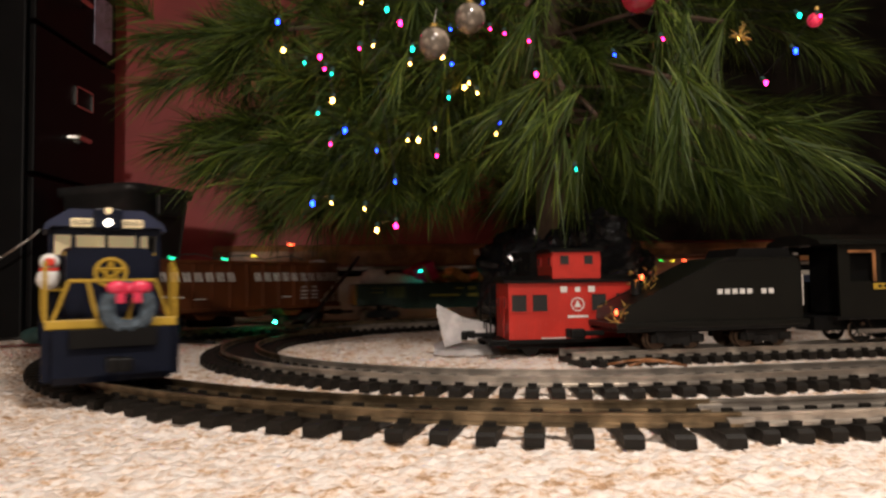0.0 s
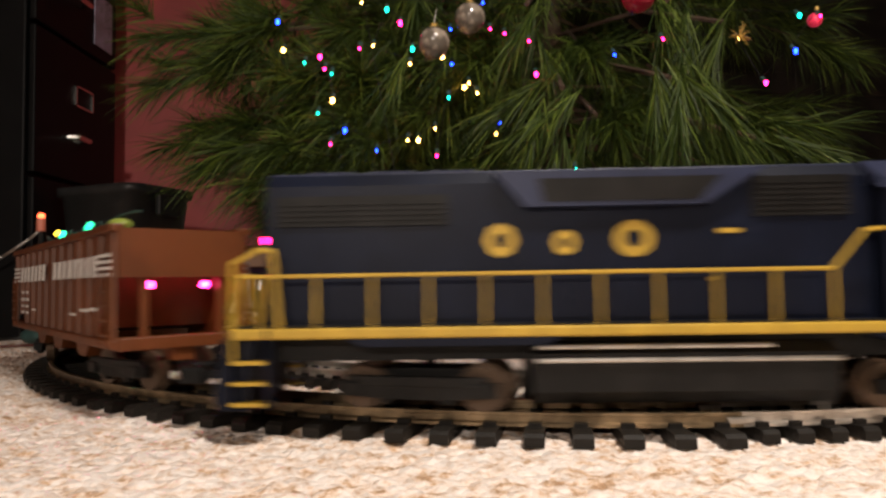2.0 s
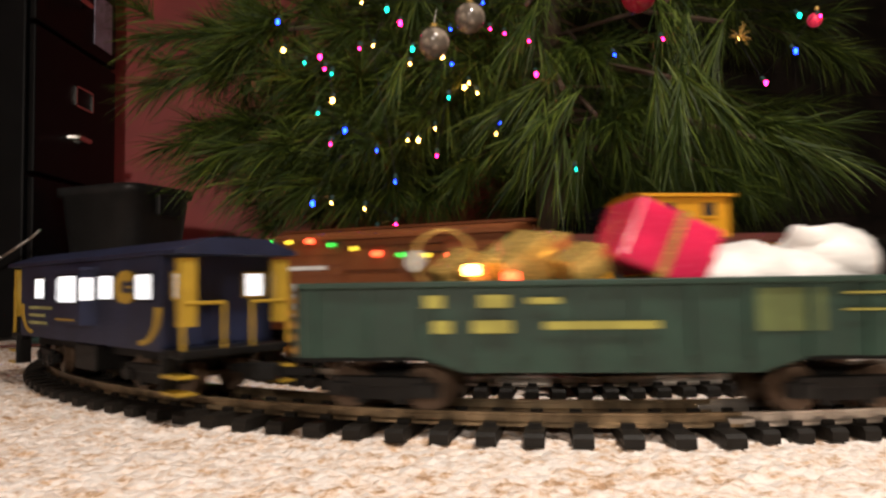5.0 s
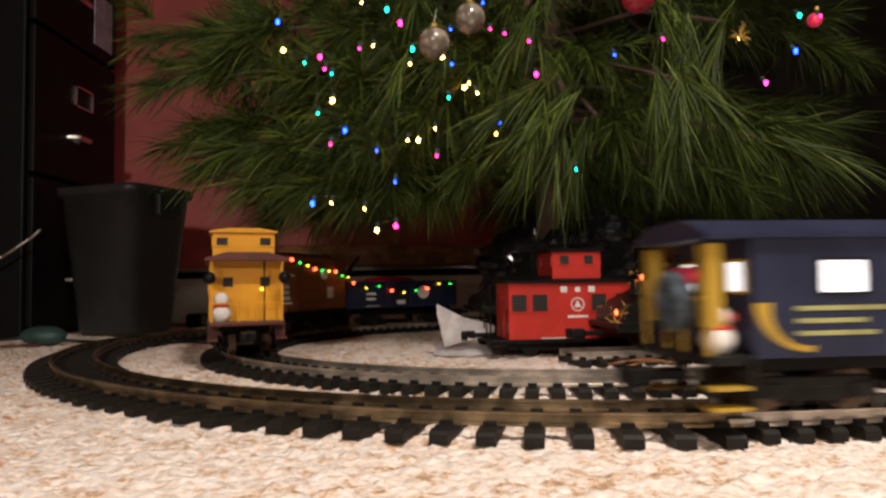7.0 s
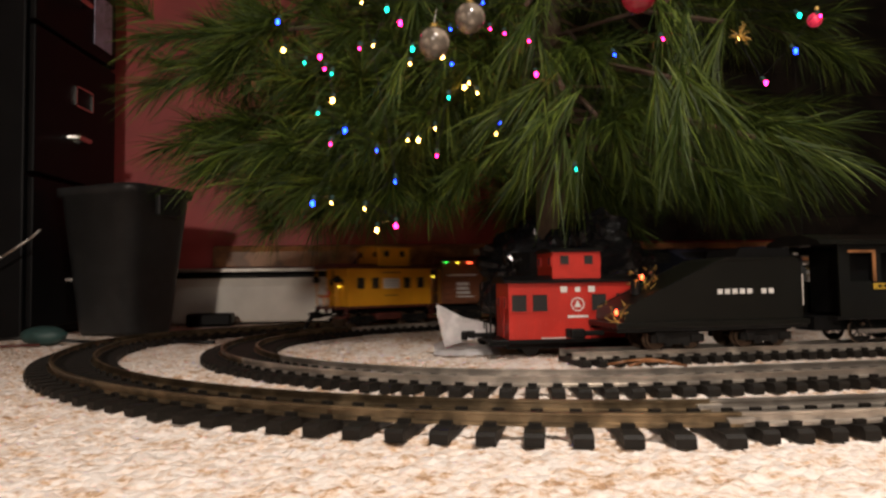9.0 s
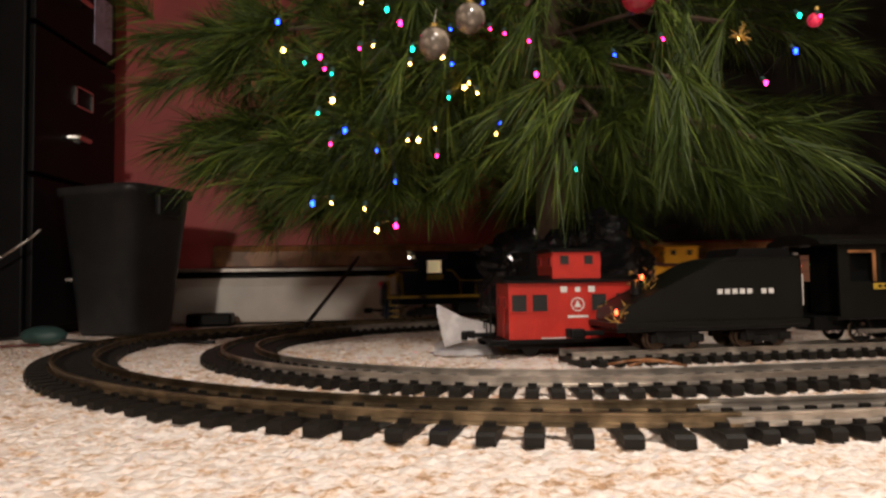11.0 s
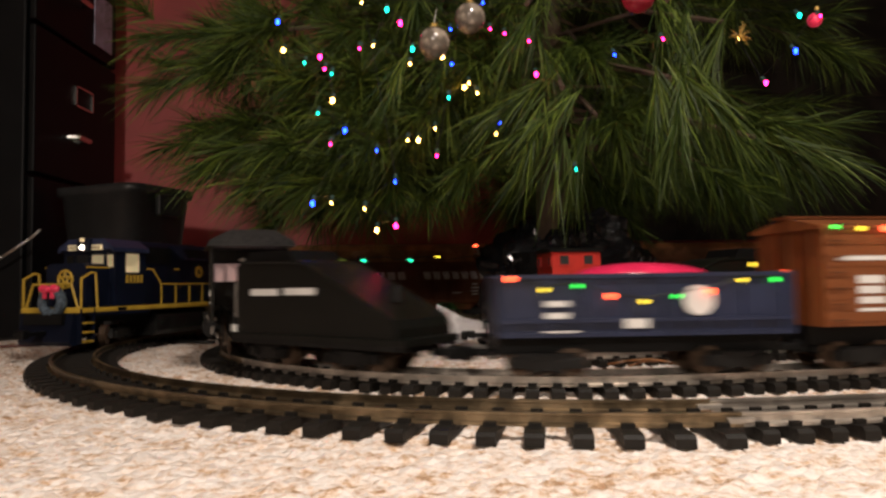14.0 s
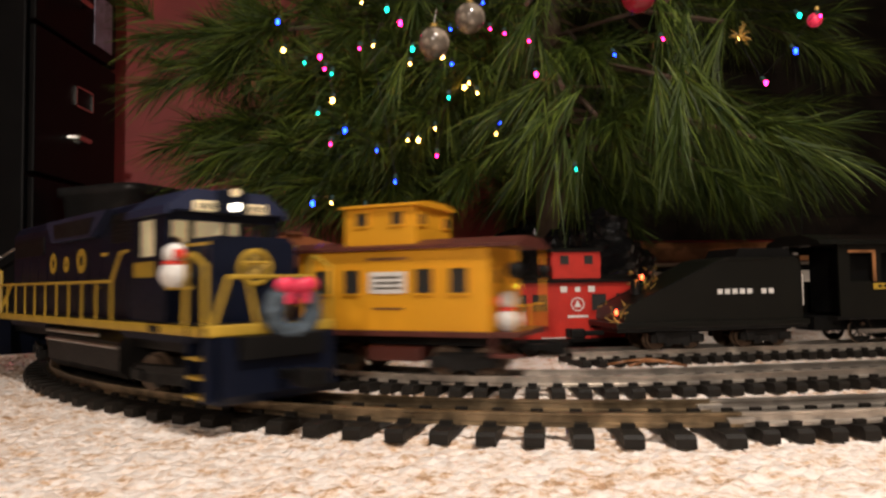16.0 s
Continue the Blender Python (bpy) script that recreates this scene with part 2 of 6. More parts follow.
# ---- the room ----
def room():
    xs = np.r_[np.linspace(-3, -0.9, 12)[:-1], np.linspace(-0.9, 0.9, 560), np.linspace(0.9, 3, 12)[1:]]
    ys = np.r_[np.linspace(-3.2, 0.12, 14)[:-1], np.linspace(0.12, 0.8, 300)[:-1], np.linspace(0.8, 1.5, 150), np.linspace(1.5, 2.7, 60)[1:]]
    verts, faces, nx = [], [], len(xs)
    for y in ys:
        for x in xs:
            verts.append((x, y, 0.0022 * noise.noise((x * 85, y * 85, 0)) + 0.0022 * noise.noise((x * 190, y * 190, 3)) - 0.0020))
    for j in range(len(ys) - 1):
        for i in range(nx - 1):
            k = j * nx + i
            faces.append((k, k + 1, k + 1 + nx, k + nx))
    me = bpy.data.meshes.new("floor")
    me.from_pydata(verts, [], faces)
    me.materials.append(CARPET)
    me.polygons.foreach_set("use_smooth", [True] * len(me.polygons))
    tagged(new("floor", me), "mottled cream cut-pile carpet under the train tracks", "carpet", kind="structure")
    c, s = math.cos(AX), math.sin(AX)
    bm = box(B(), -3.6, 3.6, 0, 0.12, 0, 2.4)
    w = tagged(part("wall_north", bm, RED_WALL), "dark red painted wall behind the tree", "wall", kind="structure")
    w.matrix_basis = Matrix.Translation((0.2, wall_y(0.2), 0)) @ Matrix.Rotation(AX, 4, "Z")
    for name, b in (("wall_south", (-3, 3, -3.3, -3.2, 0, 2.4)), ("wall_west", (-3.1, -3, -3.2, 2.7, 0, 2.4)), ("wall_east", (3, 3.1, -3.2, 2.7, 0, 2.4))):
        tagged(part(name, box(B(), *b), PLASTER), "plain warm beige plaster wall of the room", "wall", kind="structure")
    tagged(part("ceiling", box(B(), -3.1, 3.1, -3.3, 2.7, 2.4, 2.5), PLASTER), "plain pale plaster ceiling", "ceiling", kind="structure")
    f = thing("floor_lamp", "plain metal floor lamp with a downward shade", "lamp", at=pose(LAMP_AT[0], LAMP_AT[1], 0))
    h = LAMP_AT[2]
    part("shade", rod(B(), (0, 0, h + 0.05), (0, 0, h + 0.14), 0.14, 32, 0.06), ALU, f)
    part("pole", tube(B(), [(0, 0, h + 0.13), (0.05, -0.20, h + 0.24), (0.3, -0.7, h + 0.10), (0.35, -0.8, 0.02)], 0.011, 8), ALU, f)
    part("foot", rod(B(), (0.35, -0.8, 0), (0.35, -0.8, 0.025), 0.13, 24), ALU, f)
    # made-up lamp body and cabinet for the added fill light
    f = thing("added_fill_lamp", "small unseen lamp added across the room as fill light", "lamp", at=pose(FAR_AT[0], FAR_AT[1] - 0.12, 1.0))
    part("base", rod(B(), (0, 0, 0), (0, 0, 0.16), 0.05, 16, 0.02), ALU, f)
    part("shade", rod(B(), (0, 0, 0.15), (0, 0, 0.33), 0.09, 24, 0.06), PLASTER, f)
    f = thing("added_lamp_cabinet", "unseen wooden cabinet added to carry the fill lamp", "cabinet", at=pose(FAR_AT[0], FAR_AT[1] - 0.12, 0))
    part("body", box(B(), -0.4, 0.4, -0.15, 0.15, 0, 1.0, 0.006), WOOD, f)


def heater():
    m = Matrix.Translation((0.2, wall_y(0.2), 0)) @ Matrix.Rotation(AX, 4, "Z")
    t = thing("baseboard_heater", "long off-white enamelled baseboard heater with a dark slot", "heater", at=m)
    x0, x1 = -1.15, 1.6
    part("front_panel", prism(B(), [(-0.060, 0.004), (-0.064, 0.010), (-0.064, 0.098), (-0.052, 0.121), (-0.048, 0.119), (-0.058, 0.097), (-0.058, 0.010), (-0.056, 0.004)], "x", x0, x1), HEATER_WHITE, t)
    # the slot's shade is coloured into the back panel and fin block
    part("back_panel", box(B(), x0, x1, -0.010, -0.001, 0.0, 0.146), GAP_SHADE_BLACK, t, "back panel coloured dark as the slot's shade")
    part("fin_block", box(B(), x0 + 0.02, x1 - 0.02, -0.050, -0.012, 0.03, 0.100), GAP_SHADE_BLACK, t)
    part("top_lip", prism(B(), [(-0.058, 0.138), (-0.056, 0.146), (-0.001, 0.149), (-0.001, 0.146), (-0.052, 0.142), (-0.054, 0.137)], "x", x0, x1), ALU, t, "dull metal top lip")
    part("damper", prism(B(), [(-0.046, 0.124), (-0.044, 0.130), (-0.012, 0.136), (-0.012, 0.133), (-0.042, 0.126)], "x", x0 + 0.02, x1 - 0.02), GRIME, t)
    for x in (x0 - 0.004, x1):
        part("end_cap", box(B(), x, x + 0.004, -0.066, 0.0, 0.0, 0.150), HEATER_WHITE, t)
    tr = part("trim", prism(B(), [(-0.022, 0.152), (-0.022, 0.192), (-0.014, 0.206), (-0.001, 0.210), (-0.001, 0.152)], "x", -0.83, 2.2), WOOD)
    tr.matrix_basis = m
    tagged(tr, "orange-brown varnished wooden trim along the wall", "trim", kind="structure")


def filing_cabinet():
    x, y0, y1 = -0.862, 1.375, 1.735
    t = thing("filing_cabinet", "tall black enamelled metal filing cabinet with chrome handles", "filing cabinet", at=pose(x, y0, 0))
    w = y1 - y0
    part("body", box(B(), -0.60, -0.004, 0, w, 0.0, 1.32, 0.004), CAB_BLACK, t)
    for z0 in (0.02, 0.345, 0.67, 0.995):
        d = part("drawer", box(B(), -0.002, 0.012, 0.008, w - 0.008, z0, z0 + 0.315, 0.003), CAB_BLACK, t)
        zc = z0 + 0.10
        part("handle", tube(B(), [(0.010, 0.135, zc), (0.034, 0.140, zc), (0.034, 0.185, zc), (0.010, 0.19, zc)], 0.006), CHROME, d, "chrome pull handle")
        bm = B()
        y, z = 0.16, z0 + 0.178
        for q in ((y, y + 0.076, z, z + 0.004), (y, y + 0.076, z + 0.046, z + 0.05), (y, y + 0.004, z, z + 0.05), (y + 0.072, y + 0.076, z, z + 0.05)):
            box(bm, 0.011, 0.016, *q)
        part("label_holder", bm, CHROME, d)
    p = tagged(part("note_paper", box(B(), 0, 0.002, 0, 0.085, 0, 0.13), PAPER), "pale lilac sheet of paper stuck on the cabinet", "paper")
    p.matrix_basis = pose(x + 0.013, y0 + 0.24, 0.70)


def trash_can():
    t = thing("trash_can", "tall charcoal plastic wastebasket with a rolled rim", "trash can", at=pose(-0.697, 1.470, 0, 0, 0, -22) @ Matrix.Diagonal((1.04, 1.04, 0.985, 1)))
    def rim(w, d, r, z):
        out = []
        for cx, cy, a0 in ((w - r, d - r, 0), (-w + r, d - r, 90), (-w + r, -d + r, 180), (w - r, -d + r, 270)):
            for k in range(6):
                a = radians(a0 + k * 18)
                out.append((cx + r * math.cos(a), cy + r * math.sin(a), z))
        return out
    levels = [(0.075, 0.060, 0.03, 0.0), (0.078, 0.063, 0.03, 0.01), (0.106, 0.086, 0.035, 0.298), (0.113, 0.093, 0.037, 0.300), (0.114, 0.094, 0.037, 0.318), (0.106, 0.086, 0.035, 0.320), (0.074, 0.059, 0.03, 0.008)]
    bm = B()
    rows = [[bm.verts.new(c) for c in rim(*lv)] for lv in levels]
    for a, b in zip(rows, rows[1:]):
        for i in range(24):
            bm.faces.new((a[i], a[(i + 1) % 24], b[(i + 1) % 24], b[i]))
    bm.faces.new(rows[0]), bm.faces.new(rows[-1])
    part("body", bm, BIN_GREY, t, smooth=True)
    part("grip", box(B(), 0.108, 0.122, -0.03, 0.03, 0.255, 0.300, 0.004), BIN_GREY, t)


def dark_backing():
    # added boards: they hide the lit red wall where it should lie dark
    t = thing("dark_backing", "dark boards added over the red wall to keep it dark", "panelling",
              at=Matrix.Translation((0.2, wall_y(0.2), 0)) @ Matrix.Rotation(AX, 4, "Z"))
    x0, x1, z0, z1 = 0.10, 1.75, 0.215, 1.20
    part("board", box(B(), x0, x1, -0.012, -0.001, z0, z1), BACKING_DARK, t)
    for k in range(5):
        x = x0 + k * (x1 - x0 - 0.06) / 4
        part("stile", box(B(), x, x + 0.06, -0.020, -0.012, z0, z1, 0.002), BACKING_DARK, t)
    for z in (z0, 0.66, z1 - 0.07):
        part("rail", box(B(), x0 + 0.06, x1 - 0.06, -0.018, -0.012, z, z + 0.07, 0.002), BACKING_DARK, t)


# ---- track ----
def track(name, label, loop, spans):
    """Sleepers and two rails along stretches (s0, s1, spacing, half length, width, rail material) of a loop."""
    t = thing(name, label, "track", kind="structure")
    pts, total = loop
    for s0, s1, gap, half, wide, metal in spans:
        bm = prism(B(), [(-half, 0.0), (-half, 0.0060), (-half + 0.0025, 0.0082), (half - 0.0025, 0.0082), (half, 0.0060), (half, 0.0)], "x", -wide / 2, wide / 2)
        for y in (-0.0235, 0.0235):
            for k in (-1, 1):
                box(bm, -wide * 0.34, wide * 0.34, *sorted((y + k * 0.0040, y + k * 0.0075)), 0.0080, 0.0112)
        first = None
        n = int((s1 - s0) / gap)
        for i in range(n):
            s = s0 + (i + 0.5) * (s1 - s0) / n
            a, b = on_loop(loop, s - 0.01), on_loop(loop, s + 0.01)
            m = Matrix.Translation((*(a + b) / 2, -0.001)) @ Matrix.Rotation(math.atan2(*(b - a)[::-1]), 4, "Z")
            if first is None:
                first = part("tie", bm, TIE, t)
                first.matrix_basis = m
            else:
                share("tie", first, t, m)
        prof = [(-0.0038, 0.0068), (0.0038, 0.0068), (0.0038, 0.0086), (0.0009, 0.0096), (0.0009, 0.0132), (0.0018, 0.0138), (0.0018, 0.0155), (-0.0018, 0.0155), (-0.0018, 0.0138), (-0.0009, 0.0132), (-0.0009, 0.0096), (-0.0038, 0.0086)]
        for side in (-0.0235, 0.0235):
            bm, rows = B(), []
            k = max(2, int((s1 - s0) / 0.02))
            for i in range(k + 1):
                s = s0 + (s1 - s0) * i / k
                a, b = on_loop(loop, s - 0.01), on_loop(loop, s + 0.01)
                u = (b - a) / np.hypot(*(b - a))
                nrm = np.array([-u[1], u[0]])
                c = on_loop(loop, s)
                rows.append([bm.verts.new((*(c + nrm * (side + q)), z)) for q, z in prof])
            for a, b in zip(rows, rows[1:]):
                for j in range(len(prof)):
                    bm.faces.new((a[j], a[(j + 1) % len(prof)], b[(j + 1) % len(prof)], b[j]))
            part("rail", bm, metal, t)
    return t


def s_near(loop, x, front=True):
    """Where the loop's front crosses x."""
    pts, total = loop
    i = min((i for i in range(len(pts)) if (pts[i][1] < 1.0) == front), key=lambda i: abs(pts[i][0] - x))
    return i / len(pts) * total


def tracks():
    j = s_near(OUTER, 0.186)
    T = OUTER[1]
    track("outer_track", "outer loop of toy railway track with dark ties", OUTER,
          [(j - 2.35, j, 0.0276, 0.050, 0.0125, BRASS), (j, j + T - 2.35, 0.0205, 0.041, 0.0105, STEEL_RAIL)])
    # joiners where the two makes of track meet
    a, b = on_loop(OUTER, j - 0.01), on_loop(OUTER, j + 0.01)
    m = Matrix.Translation((*(a + b) / 2, 0)) @ Matrix.Rotation(math.atan2(*(b - a)[::-1]), 4, "Z")
    for y in (-0.0235, 0.0235):
        o = tagged(part("rail_joiner", box(B(), -0.010, 0.008, y - 0.0042, y + 0.0042, 0.0085, 0.0125, 0.001), STEEL_RAIL), "small metal rail joiner clamped at the joint", "joiner")
        o.matrix_basis = m
    j = s_near(INNER, 0.255)
    T = INNER[1]
    track("inner_track", "inner loop of toy railway track with dark ties", INNER,
          [(0.28, j, 0.0205, 0.045, 0.0115, STEEL_RAIL), (j, T - 0.30, 0.0205, 0.043, 0.0105, STEEL_RAIL), (T - 0.30, T + 0.28, 0.0180, 0.051, 0.0125, BRASS)])
    a, b = np.array([0.135, 0.815]), np.array([0.84, 0.929])
    n = 400
    line = a + (b - a) * np.linspace(0, 1, n)[:, None]
    L = float(np.hypot(*(b - a)))
    track("siding_track", "short straight siding of grey toy track", (line, L * n / (n - 1)), [(0.012, L - 0.02, 0.0205, 0.043, 0.0105, STEEL_RAIL)])


# ---- rolling stock; origin at rail height under the middle, x forward, y to the left ----
def truck(parent, x, half=0.032, r=0.0115, gauge=0.0225, frame_mat=None, name="truck"):
    """A two-axle truck under a car: side frames, bolster, wheels."""
    bm = B()
    for s in (-1, 1):
        y = s * (gauge + 0.011)
        prism(bm, [(-half - 0.012, r + 0.005), (-half - 0.012, r - 0.004), (-half + 0.004, r - 0.005), (-half * 0.35, r - 0.006), (half * 0.35, r - 0.006), (half - 0.004, r - 0.005), (half + 0.012, r - 0.004), (half + 0.012, r + 0.005), (half * 0.4, r + 0.007), (-half * 0.4, r + 0.007)], "y", y - 0.003, y + 0.003)
        for q in (-half, half):
            box(bm, q - 0.005, q + 0.005, y - 0.006, y + 0.006, r - 0.004, r + 0.005, 0.001)
        for q in (-0.006, 0, 0.006):
            rod(bm, (q, y + s * 0.001, r - 0.006), (q, y + s * 0.001, r + 0.007), 0.0024, 6)
        box(bm, -half - 0.006, half + 0.006, y - 0.0042, y + 0.0012, r + 0.002, r + 0.009, 0.001)
        for q in (-half * 0.5, half * 0.5):
            box(bm, q - 0.004, q + 0.004, y - 0.0035, y + 0.0035, r - 0.009, r + 0.003, 0.001)
    box(bm, -half * 0.8, half * 0.8, -gauge + 0.006, gauge - 0.006, r - 0.004, r + 0.012, 0.001)
    rod(bm, (0, 0, r), (0, 0, r + 0.022), 0.006, 8)
    t = part(name, bm, frame_mat or GRIME, parent)
    t.matrix_basis = pose(x, 0, 0)
    for q in (-half, half):
        bm = rod(B(), (0, -gauge - 0.008, 0), (0, gauge + 0.008, 0), 0.0025, 6)
        for s in (-1, 1):
            rod(bm, (0, s * (gauge - 0.003), 0), (0, s * (gauge + 0.003), 0), r, 18)
            rod(bm, (0, s * (gauge - 0.005), 0), (0, s * (gauge - 0.003), 0), r + 0.0022, 18)
        w = part("wheelset", bm, WHEEL, t)
        w.matrix_basis = pose(q, 0, r)
    return t


def coupler(parent, x, s, z=0.020):
    bm = box(B(), x, x + s * 0.030, -0.004, 0.004, z - 0.003, z + 0.003, 0.001)
    box(bm, x + s * 0.026, x + s * 0.044, -0.009, 0.003, z - 0.006, z + 0.006, 0.002)
    box(bm, x + s * 0.038, x + s * 0.046, 0.0, 0.010, z - 0.006, z + 0.006, 0.002)
    part("coupler", bm, BLACK, parent)


def snowman(parent, x, y, z, h=0.034):
    bm = ball(B(), (x, y, z + h * 0.28), h * 0.33)
    ball(bm, (x, y, z + h * 0.74), h * 0.25)
    b = part("snowman", bm, SNOW, parent, "small white felt snowman", smooth=True)
    bm = ring(B(), (x, y, z + h * 0.52), h * 0.19, h * 0.075, "z", 14, 6)
    box(bm, x + h * 0.10, x + h * 0.34, y - 0.004, y + 0.004, z + h * 0.62, z + h * 0.84, 0.002)
    part("scarf", bm, SCARF, b, "red scarf")


def wreath(parent, x, y, z, r=0.017):
    bm = ring(B(), (x, y, z), r, r * 0.42, "x", 22, 8)
    for v in bm.verts:
        v.co += 0.0016 * Vector((noise.noise(v.co * 400), noise.noise(v.co * 400 + Vector((5, 0, 0))), noise.noise(v.co * 400 + Vector((0, 7, 0)))))
    w = part("wreath", bm, WREATH, parent, "frosted blue-green wreath")
    bm = B()
    for s in (-1, 1):
        ball(bm, (x + 0.006, y + s * 0.009, z + r + 0.002), 0.0085, (0.5, 1.1, 0.7), 10)
        box(bm, x + 0.005, x + 0.008, y + s * 0.003, y + s * 0.010, z + r - 0.012, z + r, 0.001)
    ball(bm, (x + 0.008, y, z + r + 0.001), 0.005, seg=8)
    part("bow", bm, BOW, w, "pink ribbon bow", smooth=True)


def marks(parent, rows, y, material, name="lettering", out=0.0006):
    """Flat raised marks on a side at y; rows of (x0, x1, z0, z1)."""
    s = 1 if y > 0 else -1
    for x0, x1, z0, z1 in rows:
        part(name, box(B(), min(x0, x1), max(x0, x1), min(y, y + s * out), max(y, y + s * out), z0, z1), material, parent)


def slanted(parent, x0, n, width, pitch, z0, z1, y, material, lean=0.004, skip=()):
    """A row of n leaning pairs of bars, the size of letters, on the side at y."""
    s = 1 if y > 0 else -1
    for i in range(n):
        if i in skip:
            continue
        x = x0 + i * pitch
        for a, b in ((0.0, 0.38), (0.62, 1.0)):
            part("lettering", prism(B(), [(x + a * width, z0), (x + b * width, z0), (x + b * width + lean, z1), (x + a * width + lean, z1)], "y", y, y + s * 0.0006), material, parent)


def ellipse_ring(bm, x, y, z, rx, rz, inner, dy, gap=0.0, seg=28):
    """A flat oval ring facing y; gap: degrees left open towards +x."""
    a0, a1 = radians(gap / 2), radians(360 - gap / 2)
    out = []
    k = seg if gap else seg
    for i in range(k + 1):
        a = a0 + (a1 - a0) * i / k
        out.append([bm.verts.new((x + q * rx * math.cos(a), y + d, z + q2 * rz * math.sin(a))) for q, q2, d in ((1, 1, 0), (inner, inner, 0), (inner, inner, dy), (1, 1, dy))])
    for a, b in zip(out, out[1:]):
        for j in range(4):
            bm.faces.new((a[j], a[(j + 1) % 4], b[(j + 1) % 4], b[j]))
    return bm


def window(parent, x0, x1, z0, z1, y, glass, frame_mat, t=0.0018):
    """A framed pane proud of the side at y."""
    s = 1 if y > 0 else -1
    bm = B()
    ya, yb = sorted((y - s * 0.001, y + s * 0.0014))
    for q in ((x0 - t, x1 + t, z1, z1 + t), (x0 - t, x1 + t, z0 - t, z0), (x0 - t, x0, z0, z1), (x1, x1 + t, z0, z1)):
        box(bm, q[0], q[1], ya, yb, q[2], q[3])
    w = part("window", bm, frame_mat, parent)
    ya, yb = sorted((y - s * 0.0005, y + s * 0.0005))
    part("pane", box(B(), x0, x1, ya, yb, z0, z1), glass, w)


def end_window(parent, y0, y1, z0, z1, x, glass, frame_mat, t=0.0018):
    bm = B()
    for q in ((y0 - t, y1 + t, z1, z1 + t), (y0 - t, y1 + t, z0 - t, z0), (y0 - t, y0, z0, z1), (y1, y1 + t, z0, z1)):
        box(bm, x - 0.0012, x + 0.0012, q[0], q[1], q[2], q[3])
    w = part("window", bm, frame_mat, parent)
    part("pane", box(B(), x - 0.0006, x + 0.0006, y0, y1, z0, z1), glass, w)


def diesel():
    t = thing("diesel_locomotive", "navy blue toy diesel locomotive with yellow handrails and lit cab", "locomotive")
    zs = 0.0565                                                   # walkway
    # frame, sill and pilots
    part("sill", box(B(), -0.289, 0.255, -0.053, 0.053, 0.0495, zs, 0.0015), YELLOW, t, "yellow walkway edge")
    part("deck", box(B(), -0.288, 0.254, -0.050, 0.050, zs - 0.001, zs + 0.0012), GRIME, t)
    part("skirt", prism(B(), [(-0.215, 0.0495), (-0.205, 0.0445), (-0.09, 0.0445), (-0.08, 0.0495)], "y", -0.0525, 0.0525), NAVY, t)
    part("skirt", prism(B(), [(0.11, 0.0495), (0.12, 0.0445), (0.235, 0.0445), (0.245, 0.0495)], "y", -0.0525, 0.0525), NAVY, t)
    for s, k in ((-1, -0.004), (1, -0.030)):
        part("pilot", prism(B(), [(k + s * 0.270, 0.0495), (k + s * 0.292, 0.0495), (k + s * 0.298, 0.010), (k + s * 0.294, 0.004), (k + s * 0.276, 0.004)], "y", -0.046, 0.046), NAVY, t, "navy plough below the end platform")
        coupler(t, k + s * 0.294, s, 0.022)
    # fuel tank
    bm = prism(B(), [(-0.036, 0.044), (-0.046, 0.038), (-0.046, 0.014), (-0.038, 0.006), (0.038, 0.006), (0.046, 0.014), (0.046, 0.038), (0.036, 0.044)], "x", -0.098, 0.092)
    part("fuel_tank", bm, GRIME, t)
    for z in (0.0425, 0.034):
        part("pipe", rod(B(), (-0.095, -0.048, z), (0.05 + (0.0425 - z) * 5, -0.048, z), 0.0016, 8), ALU, t)
    part("underframe", box(B(), -0.27, 0.27, -0.034, 0.034, 0.034, 0.0495), BLACK, t)
    # long hood
    bm = prism(B(), [(-0.036, zs), (-0.036, 0.128), (-0.036, 0.149), (-0.030, 0.157), (0.030, 0.157), (0.036, 0.149), (0.036, zs)], "x", -0.270, 0.122)
    part("long_hood", bm, NAVY, t)
    # hood doors and louvres
    for i in range(12):
        x = -0.264 + i * 0.0319
        for s in (-1, 1):
            part("hood_door", box(B(), x, x + 0.0298, s * 0.036 - 0.0007, s * 0.036 + 0.0007, zs + 0.004, 0.118), NAVY, t)
    for x0, x1, z0, z1 in ((-0.264, -0.150, 0.122, 0.142), (0.046, 0.108, 0.124, 0.150)):
        for s in (-1, 1):
            bm = box(B(), x0, x1, s * 0.0362 - 0.0006, s * 0.0362 + 0.0006, z0, z1)
            k = int((z1 - z0) / 0.0035)
            for i in range(k):
                box(bm, x0 + 0.002, x1 - 0.002, s * 0.0362 - 0.0016, s * 0.0362 + 0.0016, z0 + i * 0.0035, z0 + i * 0.0035 + 0.0018)
            part("grille", bm, GRIME, t, "dark louvred intake")
    for s in (-1, 1):
        # ducts, roof and fans take the lighter blue: top light put into colour
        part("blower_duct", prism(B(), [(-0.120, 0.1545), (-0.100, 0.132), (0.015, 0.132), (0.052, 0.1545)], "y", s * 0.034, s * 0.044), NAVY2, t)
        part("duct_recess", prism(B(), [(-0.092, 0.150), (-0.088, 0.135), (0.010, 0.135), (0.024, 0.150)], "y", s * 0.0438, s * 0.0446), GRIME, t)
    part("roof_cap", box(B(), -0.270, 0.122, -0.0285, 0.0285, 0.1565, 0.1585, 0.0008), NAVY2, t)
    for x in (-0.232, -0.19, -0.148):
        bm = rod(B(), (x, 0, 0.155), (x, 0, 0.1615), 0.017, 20)
